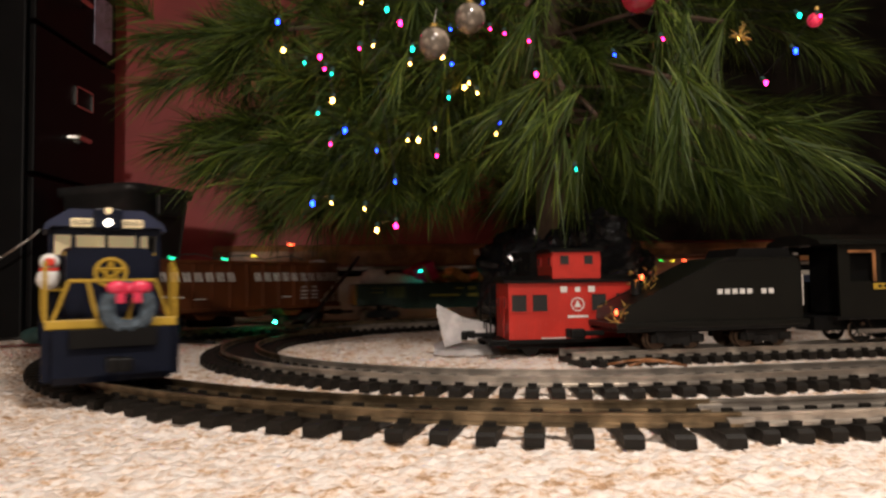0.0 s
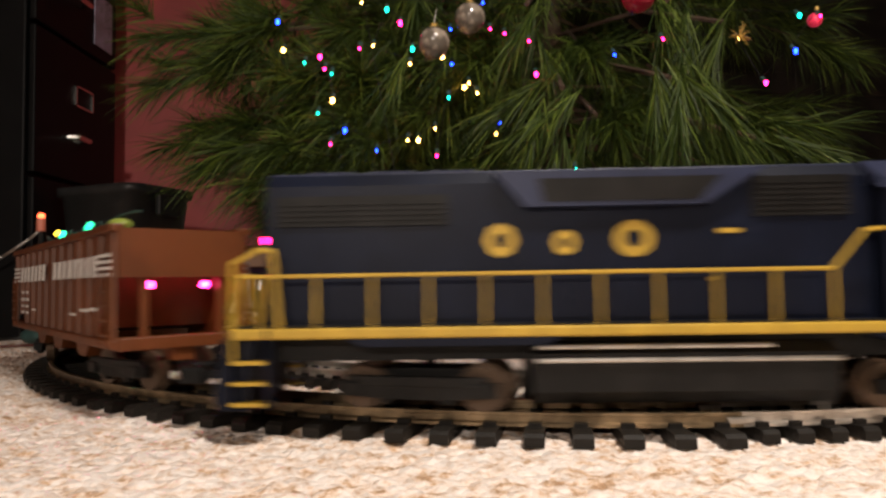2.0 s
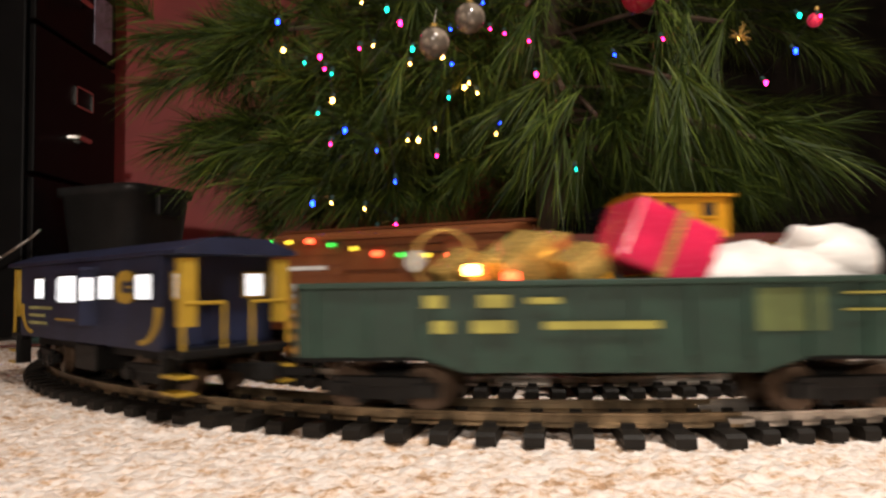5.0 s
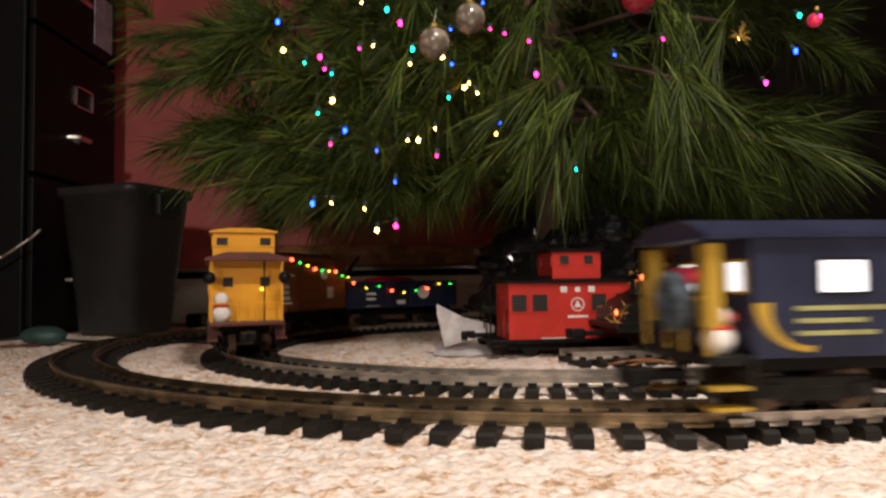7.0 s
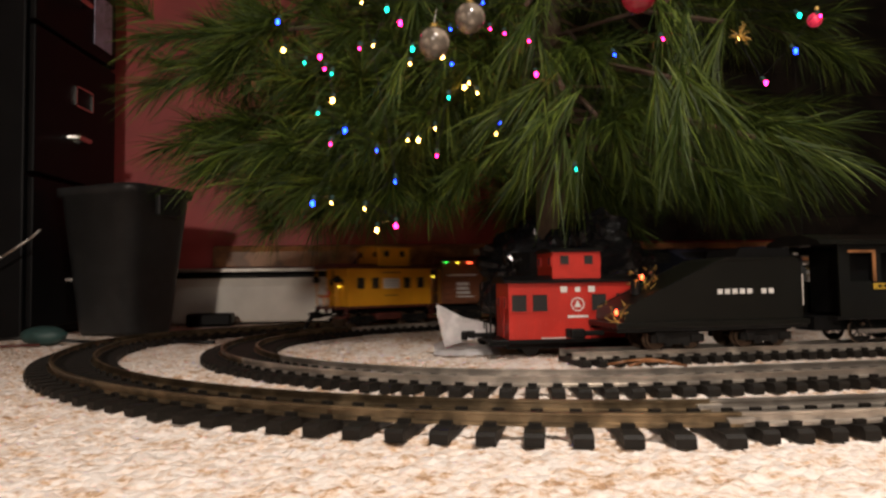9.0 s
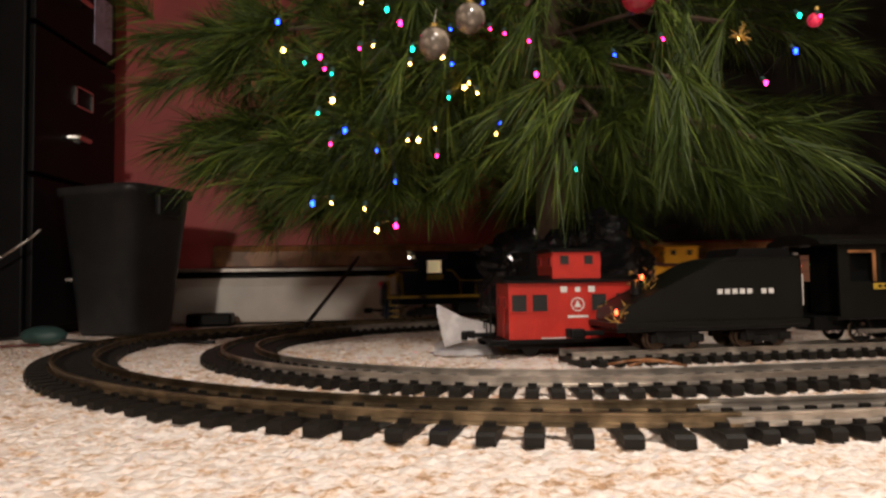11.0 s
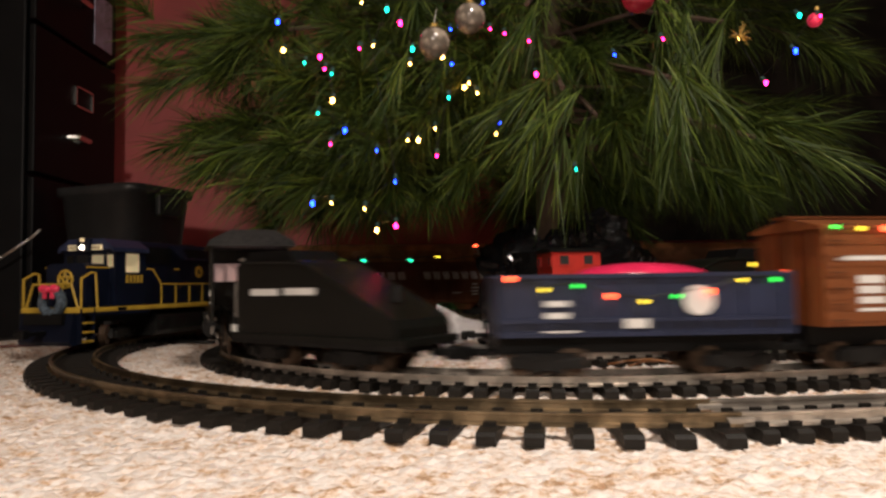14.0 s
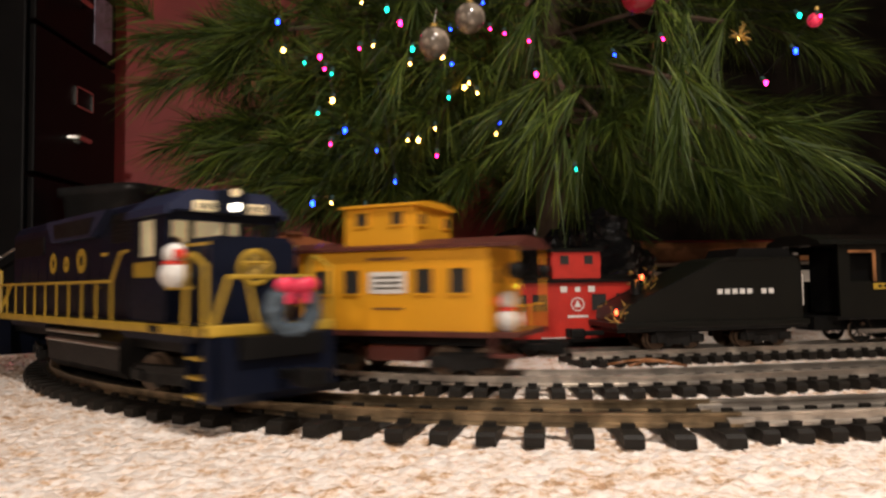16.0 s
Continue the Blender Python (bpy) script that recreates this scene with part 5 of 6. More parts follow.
def steam_engine():
    t = thing("steam_locomotive", "black toy steam locomotive with brass bell and wreath", "locomotive")
    part("boiler", rod(B(), (-0.037, 0, 0.079), (0.088, 0, 0.079), 0.0335, 28), mat("glossy_black_boiler", (0.016, 0.016, 0.016), 0.24), t, "glossy black boiler")
    part("smokebox", rod(B(), (0.086, 0, 0.079), (0.143, 0, 0.079), 0.0347, 28), STEAM_GREY, t, "graphite grey smokebox")
    part("smokebox_door", ball(B(), (0.142, 0, 0.079), 0.030, (0.28, 1, 1), 18), STEAM_GREY, t, smooth=True)
    for x in (-0.030, 0.010, 0.048, 0.084):
        part("boiler_band", ring(B(), (x, 0, 0.079), 0.0337, 0.001, "x", 28, 5), GRIME, t)
    part("chimney", rod(rod(B(), (0.112, 0, 0.108), (0.112, 0, 0.134), 0.0085, 16), (0.112, 0, 0.134), (0.112, 0, 0.142), 0.0115, 16), STEAM_GREY, t)
    part("sand_dome", ball(rod(B(), (0.061, 0, 0.106), (0.061, 0, 0.132), 0.011, 16), (0.061, 0, 0.132), 0.011, (1, 1, 0.6), 14), TENDER_BLACK, t)
    part("steam_dome", ball(rod(B(), (0.016, 0, 0.106), (0.016, 0, 0.134), 0.012, 16), (0.016, 0, 0.134), 0.012, (1, 1, 0.6), 14), TENDER_BLACK, t)
    part("bell", rod(ball(B(), (-0.021, 0, 0.140), 0.0095, (1, 1, 1.2), 12), (-0.021, 0, 0.118), (-0.021, 0, 0.132), 0.012, 14, 0.009), GOLD, t, "brass bell")
    part("bell_bracket", box(B(), -0.034, -0.008, -0.004, 0.004, 0.110, 0.120, 0.001), GOLD, t)
    part("whistle", rod(B(), (-0.030, 0.008, 0.108), (-0.030, 0.008, 0.132), 0.002, 6), GOLD, t)
    part("headlamp", box(rod(B(), (0.136, 0, 0.122), (0.150, 0, 0.122), 0.010, 14), 0.126, 0.142, -0.006, 0.006, 0.108, 0.116), STEAM_GREY, t)
    # cab
    for s in (-1, 1):
        a, b = sorted((s * 0.044, s * 0.041))
        part("cab_side", box(B(), -0.106, -0.036, a, b, 0.042, 0.086), TENDER_BLACK, t)
        part("cab_header", box(B(), -0.106, -0.036, a, b, 0.114, 0.132), TENDER_BLACK, t)
        for x0, x1 in ((-0.106, -0.100), (-0.076, -0.070), (-0.042, -0.039)):
            part("cab_post", box(B(), x0, x1, a, b, 0.086, 0.114), TENDER_BLACK, t)
    part("cab_front", box(B(), -0.039, -0.036, -0.041, 0.041, 0.060, 0.132), TENDER_BLACK, t)
    part("cab_roof", prism(B(), [(-0.050, 0.130), (-0.047, 0.137), (-0.024, 0.149), (0.024, 0.149), (0.047, 0.137), (0.050, 0.130)], "x", -0.148, -0.028), STEAM_GREY, t)
    part("pane", box(B(), -0.068, -0.044, -0.0425, 0.0425, 0.090, 0.112), mat("pinkish_pane", (0.75, 0.50, 0.48), 0.4, glow=0.12), t, "pale pink cab pane")
    for s in (-1, 1):
        marks(t, [(-0.090, -0.054, 0.072, 0.080), (-0.084, -0.060, 0.0630, 0.0655)], s * 0.044, LETTER)
        part("running_board", box(B(), -0.040, 0.142, *sorted((s * 0.026, s * 0.043)), 0.0515, 0.0545), GRIME, t)
        part("handrail", tube(B(), [(-0.036, s * 0.0365, 0.088), (0.138, s * 0.0365, 0.088)], 0.0011, 6), ALU, t)
        part("pipe", tube(B(), [(0.020, s * 0.0375, 0.066), (0.090, s * 0.0375, 0.066)], 0.0013, 6), ALU, t)
        part("cylinder", box(rod(B(), (0.078, s * 0.036, 0.024), (0.122, s * 0.036, 0.024), 0.0125, 16), 0.080, 0.120, s * 0.036 - 0.010, s * 0.036 + 0.010, 0.024, 0.048, 0.002), STEAM_GREY, t, "grey cylinder block")
        part("air_tank", rod(B(), (-0.02, s * 0.036, 0.046), (0.04, s * 0.036, 0.046), 0.006, 12), GRIME, t)
        part("valve_cap", box(B(), -0.040, -0.024, *sorted((s * 0.034, s * 0.044)), 0.040, 0.0445, 0.001), ALU, t)
        part("valve_cap", box(B(), 0.040, 0.056, *sorted((s * 0.034, s * 0.044)), 0.040, 0.0445, 0.001), ALU, t)
    part("frame", box(B(), -0.10, 0.146, -0.018, 0.018, 0.018, 0.048), BLACK, t)
    part("pilot_beam", box(B(), 0.140, 0.150, -0.044, 0.044, 0.022, 0.038, 0.001), GRIME, t)
    bm = B()
    for k in range(7):
        y = -0.036 + k * 0.012
        rod(bm, (0.146, y, 0.026), (0.168 - abs(y) * 0.4, y * 0.6, 0.004), 0.0022, 5)
    part("cowcatcher", bm, GRIME, t)
    wreath(t, 0.152, 0.004, 0.077, 0.019)
    coupler(t, -0.10, -1, 0.020)
    spin = []
    for x in (-0.030, 0.046):
        for y in (-0.0245, 0.0245):
            spin.append((spoked_wheel(t, x, y, 0.0235), 0.0235))
    for x in (0.132,):
        for y in (-0.0225, 0.0225):
            spin.append((spoked_wheel(t, x, y, 0.0105, "pilot_wheel"), 0.0105))
    for x in (-0.085,):
        for y in (-0.0225, 0.0225):
            spin.append((spoked_wheel(t, x, y, 0.0115, "trailing_wheel"), 0.0115))
    rods = []
    for s in (-1, 1):
        r = part("side_rod", box(B(), -0.034, 0.050, *sorted((s * 0.0315, s * 0.034)), -0.0025, 0.0025, 0.0006), ALU, t, "bright side rod")
        r.matrix_basis = pose(0, 0, 0.0235)
        rods.append(r)
        part("crosshead", box(B(), 0.058, 0.074, *sorted((s * 0.032, s * 0.038)), 0.016, 0.026, 0.001), ALU, t)
        part("slide_bar", box(B(), 0.048, 0.080, *sorted((s * 0.033, s * 0.037)), 0.026, 0.028), ALU, t)
    return t, spin, rods


# bulbs on the tree, by colour
BLUE_AT = [(-0.202, 0.82, 0.428), (0.015, 0.85, 0.381), (0.056, 0.84, 0.457), (-0.125, 0.86, 0.299), (-0.084, 0.86, 0.272), (-0.057, 0.81, 0.223), (-0.156, 0.8, 0.197), (0.079, 0.88, 0.31), (0.22, 0.83, 0.383), (0.443, 0.82, 0.381), (0.015, 0.9, 0.446)]
TEAL_AT = [(-0.068, 0.85, 0.454), (-0.181, 0.88, 0.396), (-0.14, 0.85, 0.371), (-0.036, 0.86, 0.405), (0.01, 0.82, 0.329), (-0.16, 0.86, 0.322), (0.488, 0.89, 0.454), (0.172, 0.85, 0.242)]
WARM_AT = [(-0.207, 0.87, 0.41), (-0.088, 0.87, 0.414), (-0.037, 0.81, 0.369), (0.032, 0.88, 0.359), (0.037, 0.86, 0.359), (0.046, 0.83, 0.337), (-0.131, 0.8, 0.322), (-0.008, 0.89, 0.307), (-0.043, 0.85, 0.283), (-0.03, 0.87, 0.287), (0.074, 0.89, 0.298), (-0.145, 0.87, 0.206), (-0.088, 0.89, 0.171), (-0.098, 0.84, 0.194), (0.4, 0.88, 0.42), (0.003, 0.84, 0.388), (-0.105, 0.89, 0.481)]
PINK_AT = [(-0.162, 0.89, 0.407), (-0.142, 0.81, 0.364), (-0.099, 0.81, 0.389), (-0.049, 0.82, 0.424), (0.089, 0.9, 0.439), (0.114, 0.84, 0.406), (0.125, 0.86, 0.369), (-0.139, 0.83, 0.275), (-0.006, 0.85, 0.262), (-0.059, 0.84, 0.172), (0.285, 0.84, 0.406), (0.499, 0.86, 0.441), (0.424, 0.86, 0.353), (0.024, 0.89, 0.459), (0.067, 0.87, 0.434)]


# ---- the tree ----
TREE = Vector((0.20, 1.22, 0.0))


def needles(rows, base, axis, length, count, spread, rng, droop, twig=0.10):
    """Long thin needles round a twig, as slender three-sided blades."""
    axis = axis.normalized()
    side = axis.orthogonal().normalized()
    up = axis.cross(side)
    for k in range(count):
        a, f = rng.uniform(0, 2 * math.pi), rng.random()
        root = base + axis * (f * twig)
        out = side * math.cos(a) + up * math.sin(a)
        lean = rng.uniform(0.25, 1.0) * spread
        d = (axis * (1.0 - 0.25 * lean) + out * lean).normalized()
        n = length * rng.uniform(0.7, 1.15)
        mid = root + d * n * 0.5 + Vector((0, 0, -droop * n * 0.10))
        tip = root + d * n + Vector((0, 0, -droop * n * rng.uniform(0.25, 0.5)))
        w = d.cross(Vector((rng.uniform(-1, 1), rng.uniform(-1, 1), rng.uniform(-1, 1)))).normalized() * 0.00066
        rows.append((root - w, root + w, mid + w, mid - w, tip))


def needle_mesh(name, rows, material, parent):
    verts, faces = [], []
    for a, b, c, d, e in rows:
        i = len(verts)
        verts += [a, b, c, d, e]
        faces += [(i, i + 1, i + 2, i + 3), (i + 3, i + 2, i + 4)]
    me = bpy.data.meshes.new(name)
    me.from_pydata(verts, [], faces)
    me.materials.append(material)
    ob = new(name, me)
    ob.parent = parent
    return ob


def pine_tree():
    rng = random.Random(11)
    t = thing("christmas_tree", "green long-needled pine Christmas tree hung with coloured lights", "tree", at=Matrix.Translation(TREE))
    part("trunk", rod(B(), (0, 0, 0.02), (0, 0, 1.9), 0.030, 14, 0.012), BARK, t)
    near, front, deep, sticks = [], [], [], ([], [])

    def limb(tip, thick=0.004, tufts=6, length=0.08, spread=0.95, count=80, rise=0.04, drop=0.6):
        """An inner bough as a thin stick with tufts of needles."""
        tip = Vector(tip) - TREE
        root = Vector((0, 0, max(0.24, tip.z + rise + 0.04)))
        mid = root.lerp(tip, 0.55) + Vector((0, 0, rise))
        for a, b in ((root, mid), (mid, tip)):
            w = (b - a).orthogonal().normalized() * thick
            u = (b - a).cross(w).normalized() * thick
            i = len(sticks[0])
            sticks[0].extend([a + w, a - w * 0.5 + u, a - w * 0.5 - u, b])
            sticks[1].extend([(i, i + 1, i + 3), (i + 1, i + 2, i + 3), (i + 2, i, i + 3)])
        d = (tip - mid).normalized()
        needles(deep, tip - d * 0.06, d, length, int(count * 1.5), spread, rng, drop)
        for k in range(tufts):
            p = mid.lerp(tip, rng.uniform(0.2, 0.95))
            q = (d * 0.9 + Vector((rng.uniform(-0.7, 0.7), rng.uniform(-0.7, 0.7), rng.uniform(-0.45, 0.45)))).normalized()
            needles(deep, p, q, length * rng.uniform(0.8, 1.05), count, spread, rng, drop)

    def unit():
        return Vector((rng.gauss(0, 1), rng.gauss(0, 1), rng.gauss(0, 1))).normalized()

    def star(p, d, length, count, store):
        """A twig end with needles radiating from it."""
        needles(store, p, d, length, count, 1.15, rng, 0.45, 0.035)

    # boughs on the open side, each with twig ends turned every way
    for tip in ((-0.46, 1.10, 0.52), (-0.45, 1.10, 0.44), (-0.42, 1.10, 0.34), (-0.36, 1.06, 0.29), (-0.36, 1.05, 0.50), (-0.33, 1.00, 0.44), (-0.35, 1.05, 0.36), (-0.30, 1.00, 0.31), (-0.26, 0.98, 0.255), (-0.22, 0.95, 0.30), (-0.17, 0.97, 0.25),
                (-0.24, 1.05, 0.235), (-0.10, 1.00, 0.245), (-0.05, 1.02, 0.28), (-0.07, 0.98, 0.40), (-0.18, 0.96, 0.40), (-0.25, 0.96, 0.47), (-0.12, 0.98, 0.48), (-0.02, 0.94, 0.34), (-0.12, 0.95, 0.34), (0.02, 0.96, 0.46), (0.05, 0.98, 0.28)):
        q = Vector(tip) - TREE
        root = Vector((0, 0, max(0.26, q.z + 0.08)))
        mid = root.lerp(q, 0.55) + Vector((0, 0, 0.03))
        part("limb", tube(B(), [root, mid, q], 0.0035, 5), BARK, t)
        d = (q - mid).normalized()
        needles(near, q - d * 0.05, d, 0.085, 150, 0.75, rng, 0.6, 0.08)
        for k in range(9):
            c = mid.lerp(q, rng.uniform(0.15, 1.0)) + unit() * 0.035
            star(c, (d * 0.45 + unit() * 0.8 + Vector((-0.1, -0.35, 0.0))).normalized(), rng.uniform(0.060, 0.090), 85, near)
    # hanging fans of long needles on the near side: start, way, twigs
    for at, way, twigs in (((0.285, 0.82, 0.350), (0.16, -0.10, -1.0), 8), ((0.155, 0.84, 0.345), (-0.60, -0.10, -0.75), 8), ((0.425, 0.90, 0.290), (0.90, -0.05, -0.45), 7), ((0.120, 0.90, 0.480), (-0.20, -0.10, -0.9), 5),
                           ((0.390, 0.90, 0.450), (0.05, -0.10, -1.0), 3), ((0.215, 0.92, 0.330), (-0.15, -0.10, -1.0), 3), ((0.320, 0.92, 0.490), (0.20, -0.10, -0.9), 4),
                           ((-0.020, 0.92, 0.410), (-0.25, -0.2, -0.8), 3)):
        a = Vector(at) - TREE
        w = Vector(way).normalized()
        root = Vector((0, 0, a.z + 0.10))
        part("limb", tube(B(), [root, root.lerp(a, 0.6) + Vector((0, 0, 0.03)), a], 0.0035, 5), BARK, t)
        for k in range(twigs):
            d = (w + unit() * 0.50).normalized()
            base = a + unit() * 0.030
            needles(front, base, d, rng.uniform(0.070, 0.100), 50, 0.46, rng, 0.6, 0.085)
    # the rest of the crown, thinning with height
    for k in range(230):
        a = rng.uniform(0, 2 * math.pi)
        z = 0.27 + 1.2 * rng.random() ** 1.6
        r = (0.56 - 0.22 * z) * rng.uniform(0.45, 1.0)
        x, y = TREE.x + r * math.cos(a) * (1.35 if math.cos(a) > 0 else 1.0), TREE.y + r * math.sin(a) * 0.85
        if x < -0.28 - 0.05 * z and z < 0.6:
            continue
        if (y < 0.95 or (x > 0.28 and y < 1.22)) and z < 0.62:
            continue
        limb((x, y, z))
    tagged(needle_mesh("crown", near, NEEDLE, t), "long green needles of the front boughs", kind="stuff")
    tagged(needle_mesh("crown", front, NEEDLE, t), "drooping green needles of the near boughs", kind="stuff")
    tagged(needle_mesh("crown", deep, NEEDLE, t), "green needles of the inner boughs", kind="stuff")
    me = bpy.data.meshes.new("limb_rest")
    me.from_pydata(sticks[0], [], sticks[1])
    me.materials.append(BARK)
    ob = tagged(new("limb_rest", me), kind="stuff")
    ob.parent = t
    st = thing("tree_stand", "black plastic tree stand under the boughs", "stand", at=pose(TREE.x, TREE.y, 0))
    part("bowl", rod(B(), (0, 0, 0.03), (0, 0, 0.15), 0.07, 20, 0.09), BLACK, st)
    for k in range(4):
        a = radians(45 + 90 * k)
        part("leg", rod(B(), (0.05 * math.cos(a), 0.05 * math.sin(a), 0.05), (0.20 * math.cos(a), 0.20 * math.sin(a), 0.006), 0.008, 8), BLACK, st)
    return t


def string_lights():
    t = thing("string_lights", "string of small coloured lights wound through the tree", "lights")
    spots = {
        "blue": BLUE_AT, "teal": TEAL_AT, "warm": WARM_AT, "pink": PINK_AT,
    }
    for c, rows in spots.items():
        for i, p in enumerate(rows):
            r = 0.0015 if (i % 3) else 0.0026
            bm = ball(B(), p, r, (1, 1, 1.4), 8)
            b = part("bulb", bm, GLOW[c], t, smooth=True)
            part("socket", rod(B(), Vector(p) + Vector((0, 0.003, 0.003)), Vector(p) + Vector((0, 0.010, 0.010)), 0.0028, 6), TEAL_BOX, b)
    left = [Vector(p) + Vector((0, 0.012, 0.010)) for rows in spots.values() for p in rows]
    chain = [left.pop(0)]
    while left:
        q = min(left, key=lambda v: (v - chain[-1]).length)
        left.remove(q)
        chain.append(q)
    part("wire", tube(B(), chain, 0.0005, 4), CABLE, t)


def ornaments():
    for p, r, m, lab in (((-0.007, 0.80, 0.391), 0.0195, FROSTED, "frosted pale glass ball ornament with a metal cap"), ((0.038, 0.82, 0.429), 0.0195, FROSTED, "frosted glass ball ornament tinted pink by lights"), ((0.228, 0.75, 0.424), 0.020, mat("crimson_glass", (0.28, 0.012, 0.03), 0.2, coat=0.5), "glossy crimson ball ornament")):
        o = thing("ornament", lab, "ornament", "ornaments on the tree", at=pose(*p))
        part("ball", ball(B(), (0, 0, 0), r, seg=24), m, o, smooth=True)
        part("cap", rod(B(), (0, 0, r * 0.95), (0, 0, r * 1.2), r * 0.22, 12), GOLD, o)
        part("hook", rod(B(), (0, 0, r * 1.2), (0.004, 0.01, r * 2.4), 0.0006, 5), ALU, o)


def tree_trims():
    rng = random.Random(8)
    o = thing("star_ornament", "small gold tinsel star lit by a bulb", "ornament", "ornaments on the tree", at=pose(0.398, 0.872, 0.420))
    bm = B()
    for k in range(26):
        a, r = rng.uniform(0, 6.283), rng.uniform(0.008, 0.017)
        rod(bm, (0, 0, 0), (r * math.cos(a), rng.uniform(-0.006, 0.004), r * math.sin(a)), 0.0006, 4)
    part("rays", bm, GOLD, o)
    o = thing("glow_ornament", "rosy red glass ornament glowing around a bulb", "ornament", "ornaments on the tree", at=pose(0.499, 0.868, 0.441))
    part("ball", ball(B(), (0, 0.006, 0), 0.0095, seg=18), mat("glowing_red_glass", (0.80, 0.04, 0.10), 0.3, glow=0.25), o, smooth=True)
    part("cap", rod(B(), (0, 0, 0.011), (0, 0, 0.015), 0.003, 10), GOLD, o)


# ---- still things on the carpet ----
def parked_stock():
    c = wood_caboose("red_caboose", "bright red toy caboose with white lettering parked on the carpet", REDPAINT, BLACK, -0.030, -0.006, dark=False, tall=0.008, L=0.088)
    c.matrix_basis = pose(0.168, 0.935, RAIL, 0, 0, 186)
    for s in (-1, 1):
        d = s
        marks(c, [(0.018 * d, 0.009 * d, 0.0690, 0.0770), (-0.002 * d, -0.009 * d, 0.0695, 0.0760), (-0.020 * d, -0.029 * d, 0.0690, 0.0770)], s * 0.044, LETTER)
        part("emblem", ellipse_ring(B(), -0.005 * d, s * 0.044, 0.0530, 0.0092, 0.0092, 0.84, s * 0.00078), LETTER, c, "white round emblem")
        part("emblem_mark", prism(B(), [(-0.005 * d - 0.005, 0.0490), (-0.005 * d + 0.005, 0.0490), (-0.005 * d, 0.059)], "y", *sorted((s * 0.044, s * 0.0446))), LETTER, c)
        marks(c, [(-0.005 * d - 0.014, -0.005 * d + 0.014, 0.0355, 0.0385), (0.01, 0.045, 0.0085, 0.0098)], s * 0.044, LETTER)
    for x in (-0.055, 0.055):
        for y in (-0.022, 0.022):
            w = part("wheel", rod(B(), (x, y - 0.003, -0.004), (x, y + 0.003, -0.004), 0.0118, 18), GRIME, c)
    t = slope_tender("parked_tender", "black toy tender with a sloped back and white lettering", TENDER_BLACK, L=0.128)
    t.matrix_basis = pose(0.330, 0.849, RAIL, 0, 0, 9.2)
    for s in (-1, 1):
        n = 0
        for k in range(5):
            x = (-0.008 + k * 0.0098) if s < 0 else (0.075 - k * 0.0088)
            marks(t, [(x, x + 0.0066, 0.0655, 0.0715)], s * 0.042, LETTER)
        for k in range(2):
            x = (0.050 + k * 0.0098) if s < 0 else (0.024 - k * 0.0088)
            marks(t, [(x, x + 0.0066, 0.0655, 0.0715)], s * 0.042, LETTER)
    for x in (-0.058, 0.058):
        truck(t, x, 0.022, 0.013)
    # tank engine ahead of it
    e = thing("parked_engine", "black toy steam engine with an open cab and yellow plate", "locomotive", at=pose(0.575, 0.888, RAIL, 0, 0, 9.2))
    for s in (-1, 1):
        a, b = sorted((s * 0.046, s * 0.043))
        part("cab_side", box(B(), -0.095, 0.0, a, b, 0.034, 0.078), TENDER_BLACK, e)
        part("cab_header", box(B(), -0.095, 0.0, a, b, 0.114, 0.126), TENDER_BLACK, e)
        for x0, x1 in ((-0.095, -0.080), (-0.045, -0.036), (-0.008, -0.003)):
            part("cab_post", box(B(), x0, x1, a, b, 0.078, 0.114), TENDER_BLACK, e)
    part("cab_front", box(B(), -0.003, 0.0, -0.043, 0.043, 0.034, 0.126), TENDER_BLACK, e)
    # added block: stops the view through the cab so its openings stay dark
    part("cab_dark_block", box(B(), -0.078, -0.004, -0.030, 0.030, 0.036, 0.122, 0.003), BLACK, e, "black block added to keep the cab openings dark")
    part("cab_roof", prism(B(), [(-0.053, 0.124), (-0.048, 0.130), (-0.020, 0.138), (0.020, 0.138), (0.048, 0.130), (0.053, 0.124)], "x", -0.125, 0.012), TENDER_BLACK, e)
    for s in (-1, 1):
        part("window_frame", box(box(B(), -0.082, -0.045, *sorted((s * 0.046, s * 0.0475)), 0.114, 0.117), -0.048, -0.044, *sorted((s * 0.046, s * 0.0475)), 0.078, 0.116), WOOD, e)
        part("plate", box(B(), -0.048, -0.008, *sorted((s * 0.046, s * 0.0472)), 0.068, 0.0755), YELLOW, e, "yellow number plate with dark bars")
        for k in range(4):
            part("plate_bar", box(B(), -0.042 + k * 0.008, -0.037 + k * 0.008, *sorted((s * 0.0472, s * 0.0476)), 0.070, 0.0735), GRIME, e)
        part("running_board", box(B(), -0.10, 0.20, *sorted((s * 0.030, s * 0.046)), 0.031, 0.035), GRIME, e)
        for x in (-0.05, 0.02, 0.09, 0.16):
            spoked_wheel(e, x, s * 0.0235, 0.017)
        part("side_rod", box(B(), -0.06, 0.10, *sorted((s * 0.030, s * 0.033)), 0.013, 0.018), ALU, e)
    part("boiler", rod(B(), (0.0, 0, 0.078), (0.19, 0, 0.078), 0.031, 24), TENDER_BLACK, e)
    part("frame", box(B(), -0.11, 0.20, -0.018, 0.018, 0.016, 0.034), BLACK, e)
    part("chimney", rod(B(), (0.16, 0, 0.105), (0.16, 0, 0.14), 0.010, 14), BLACK, e)


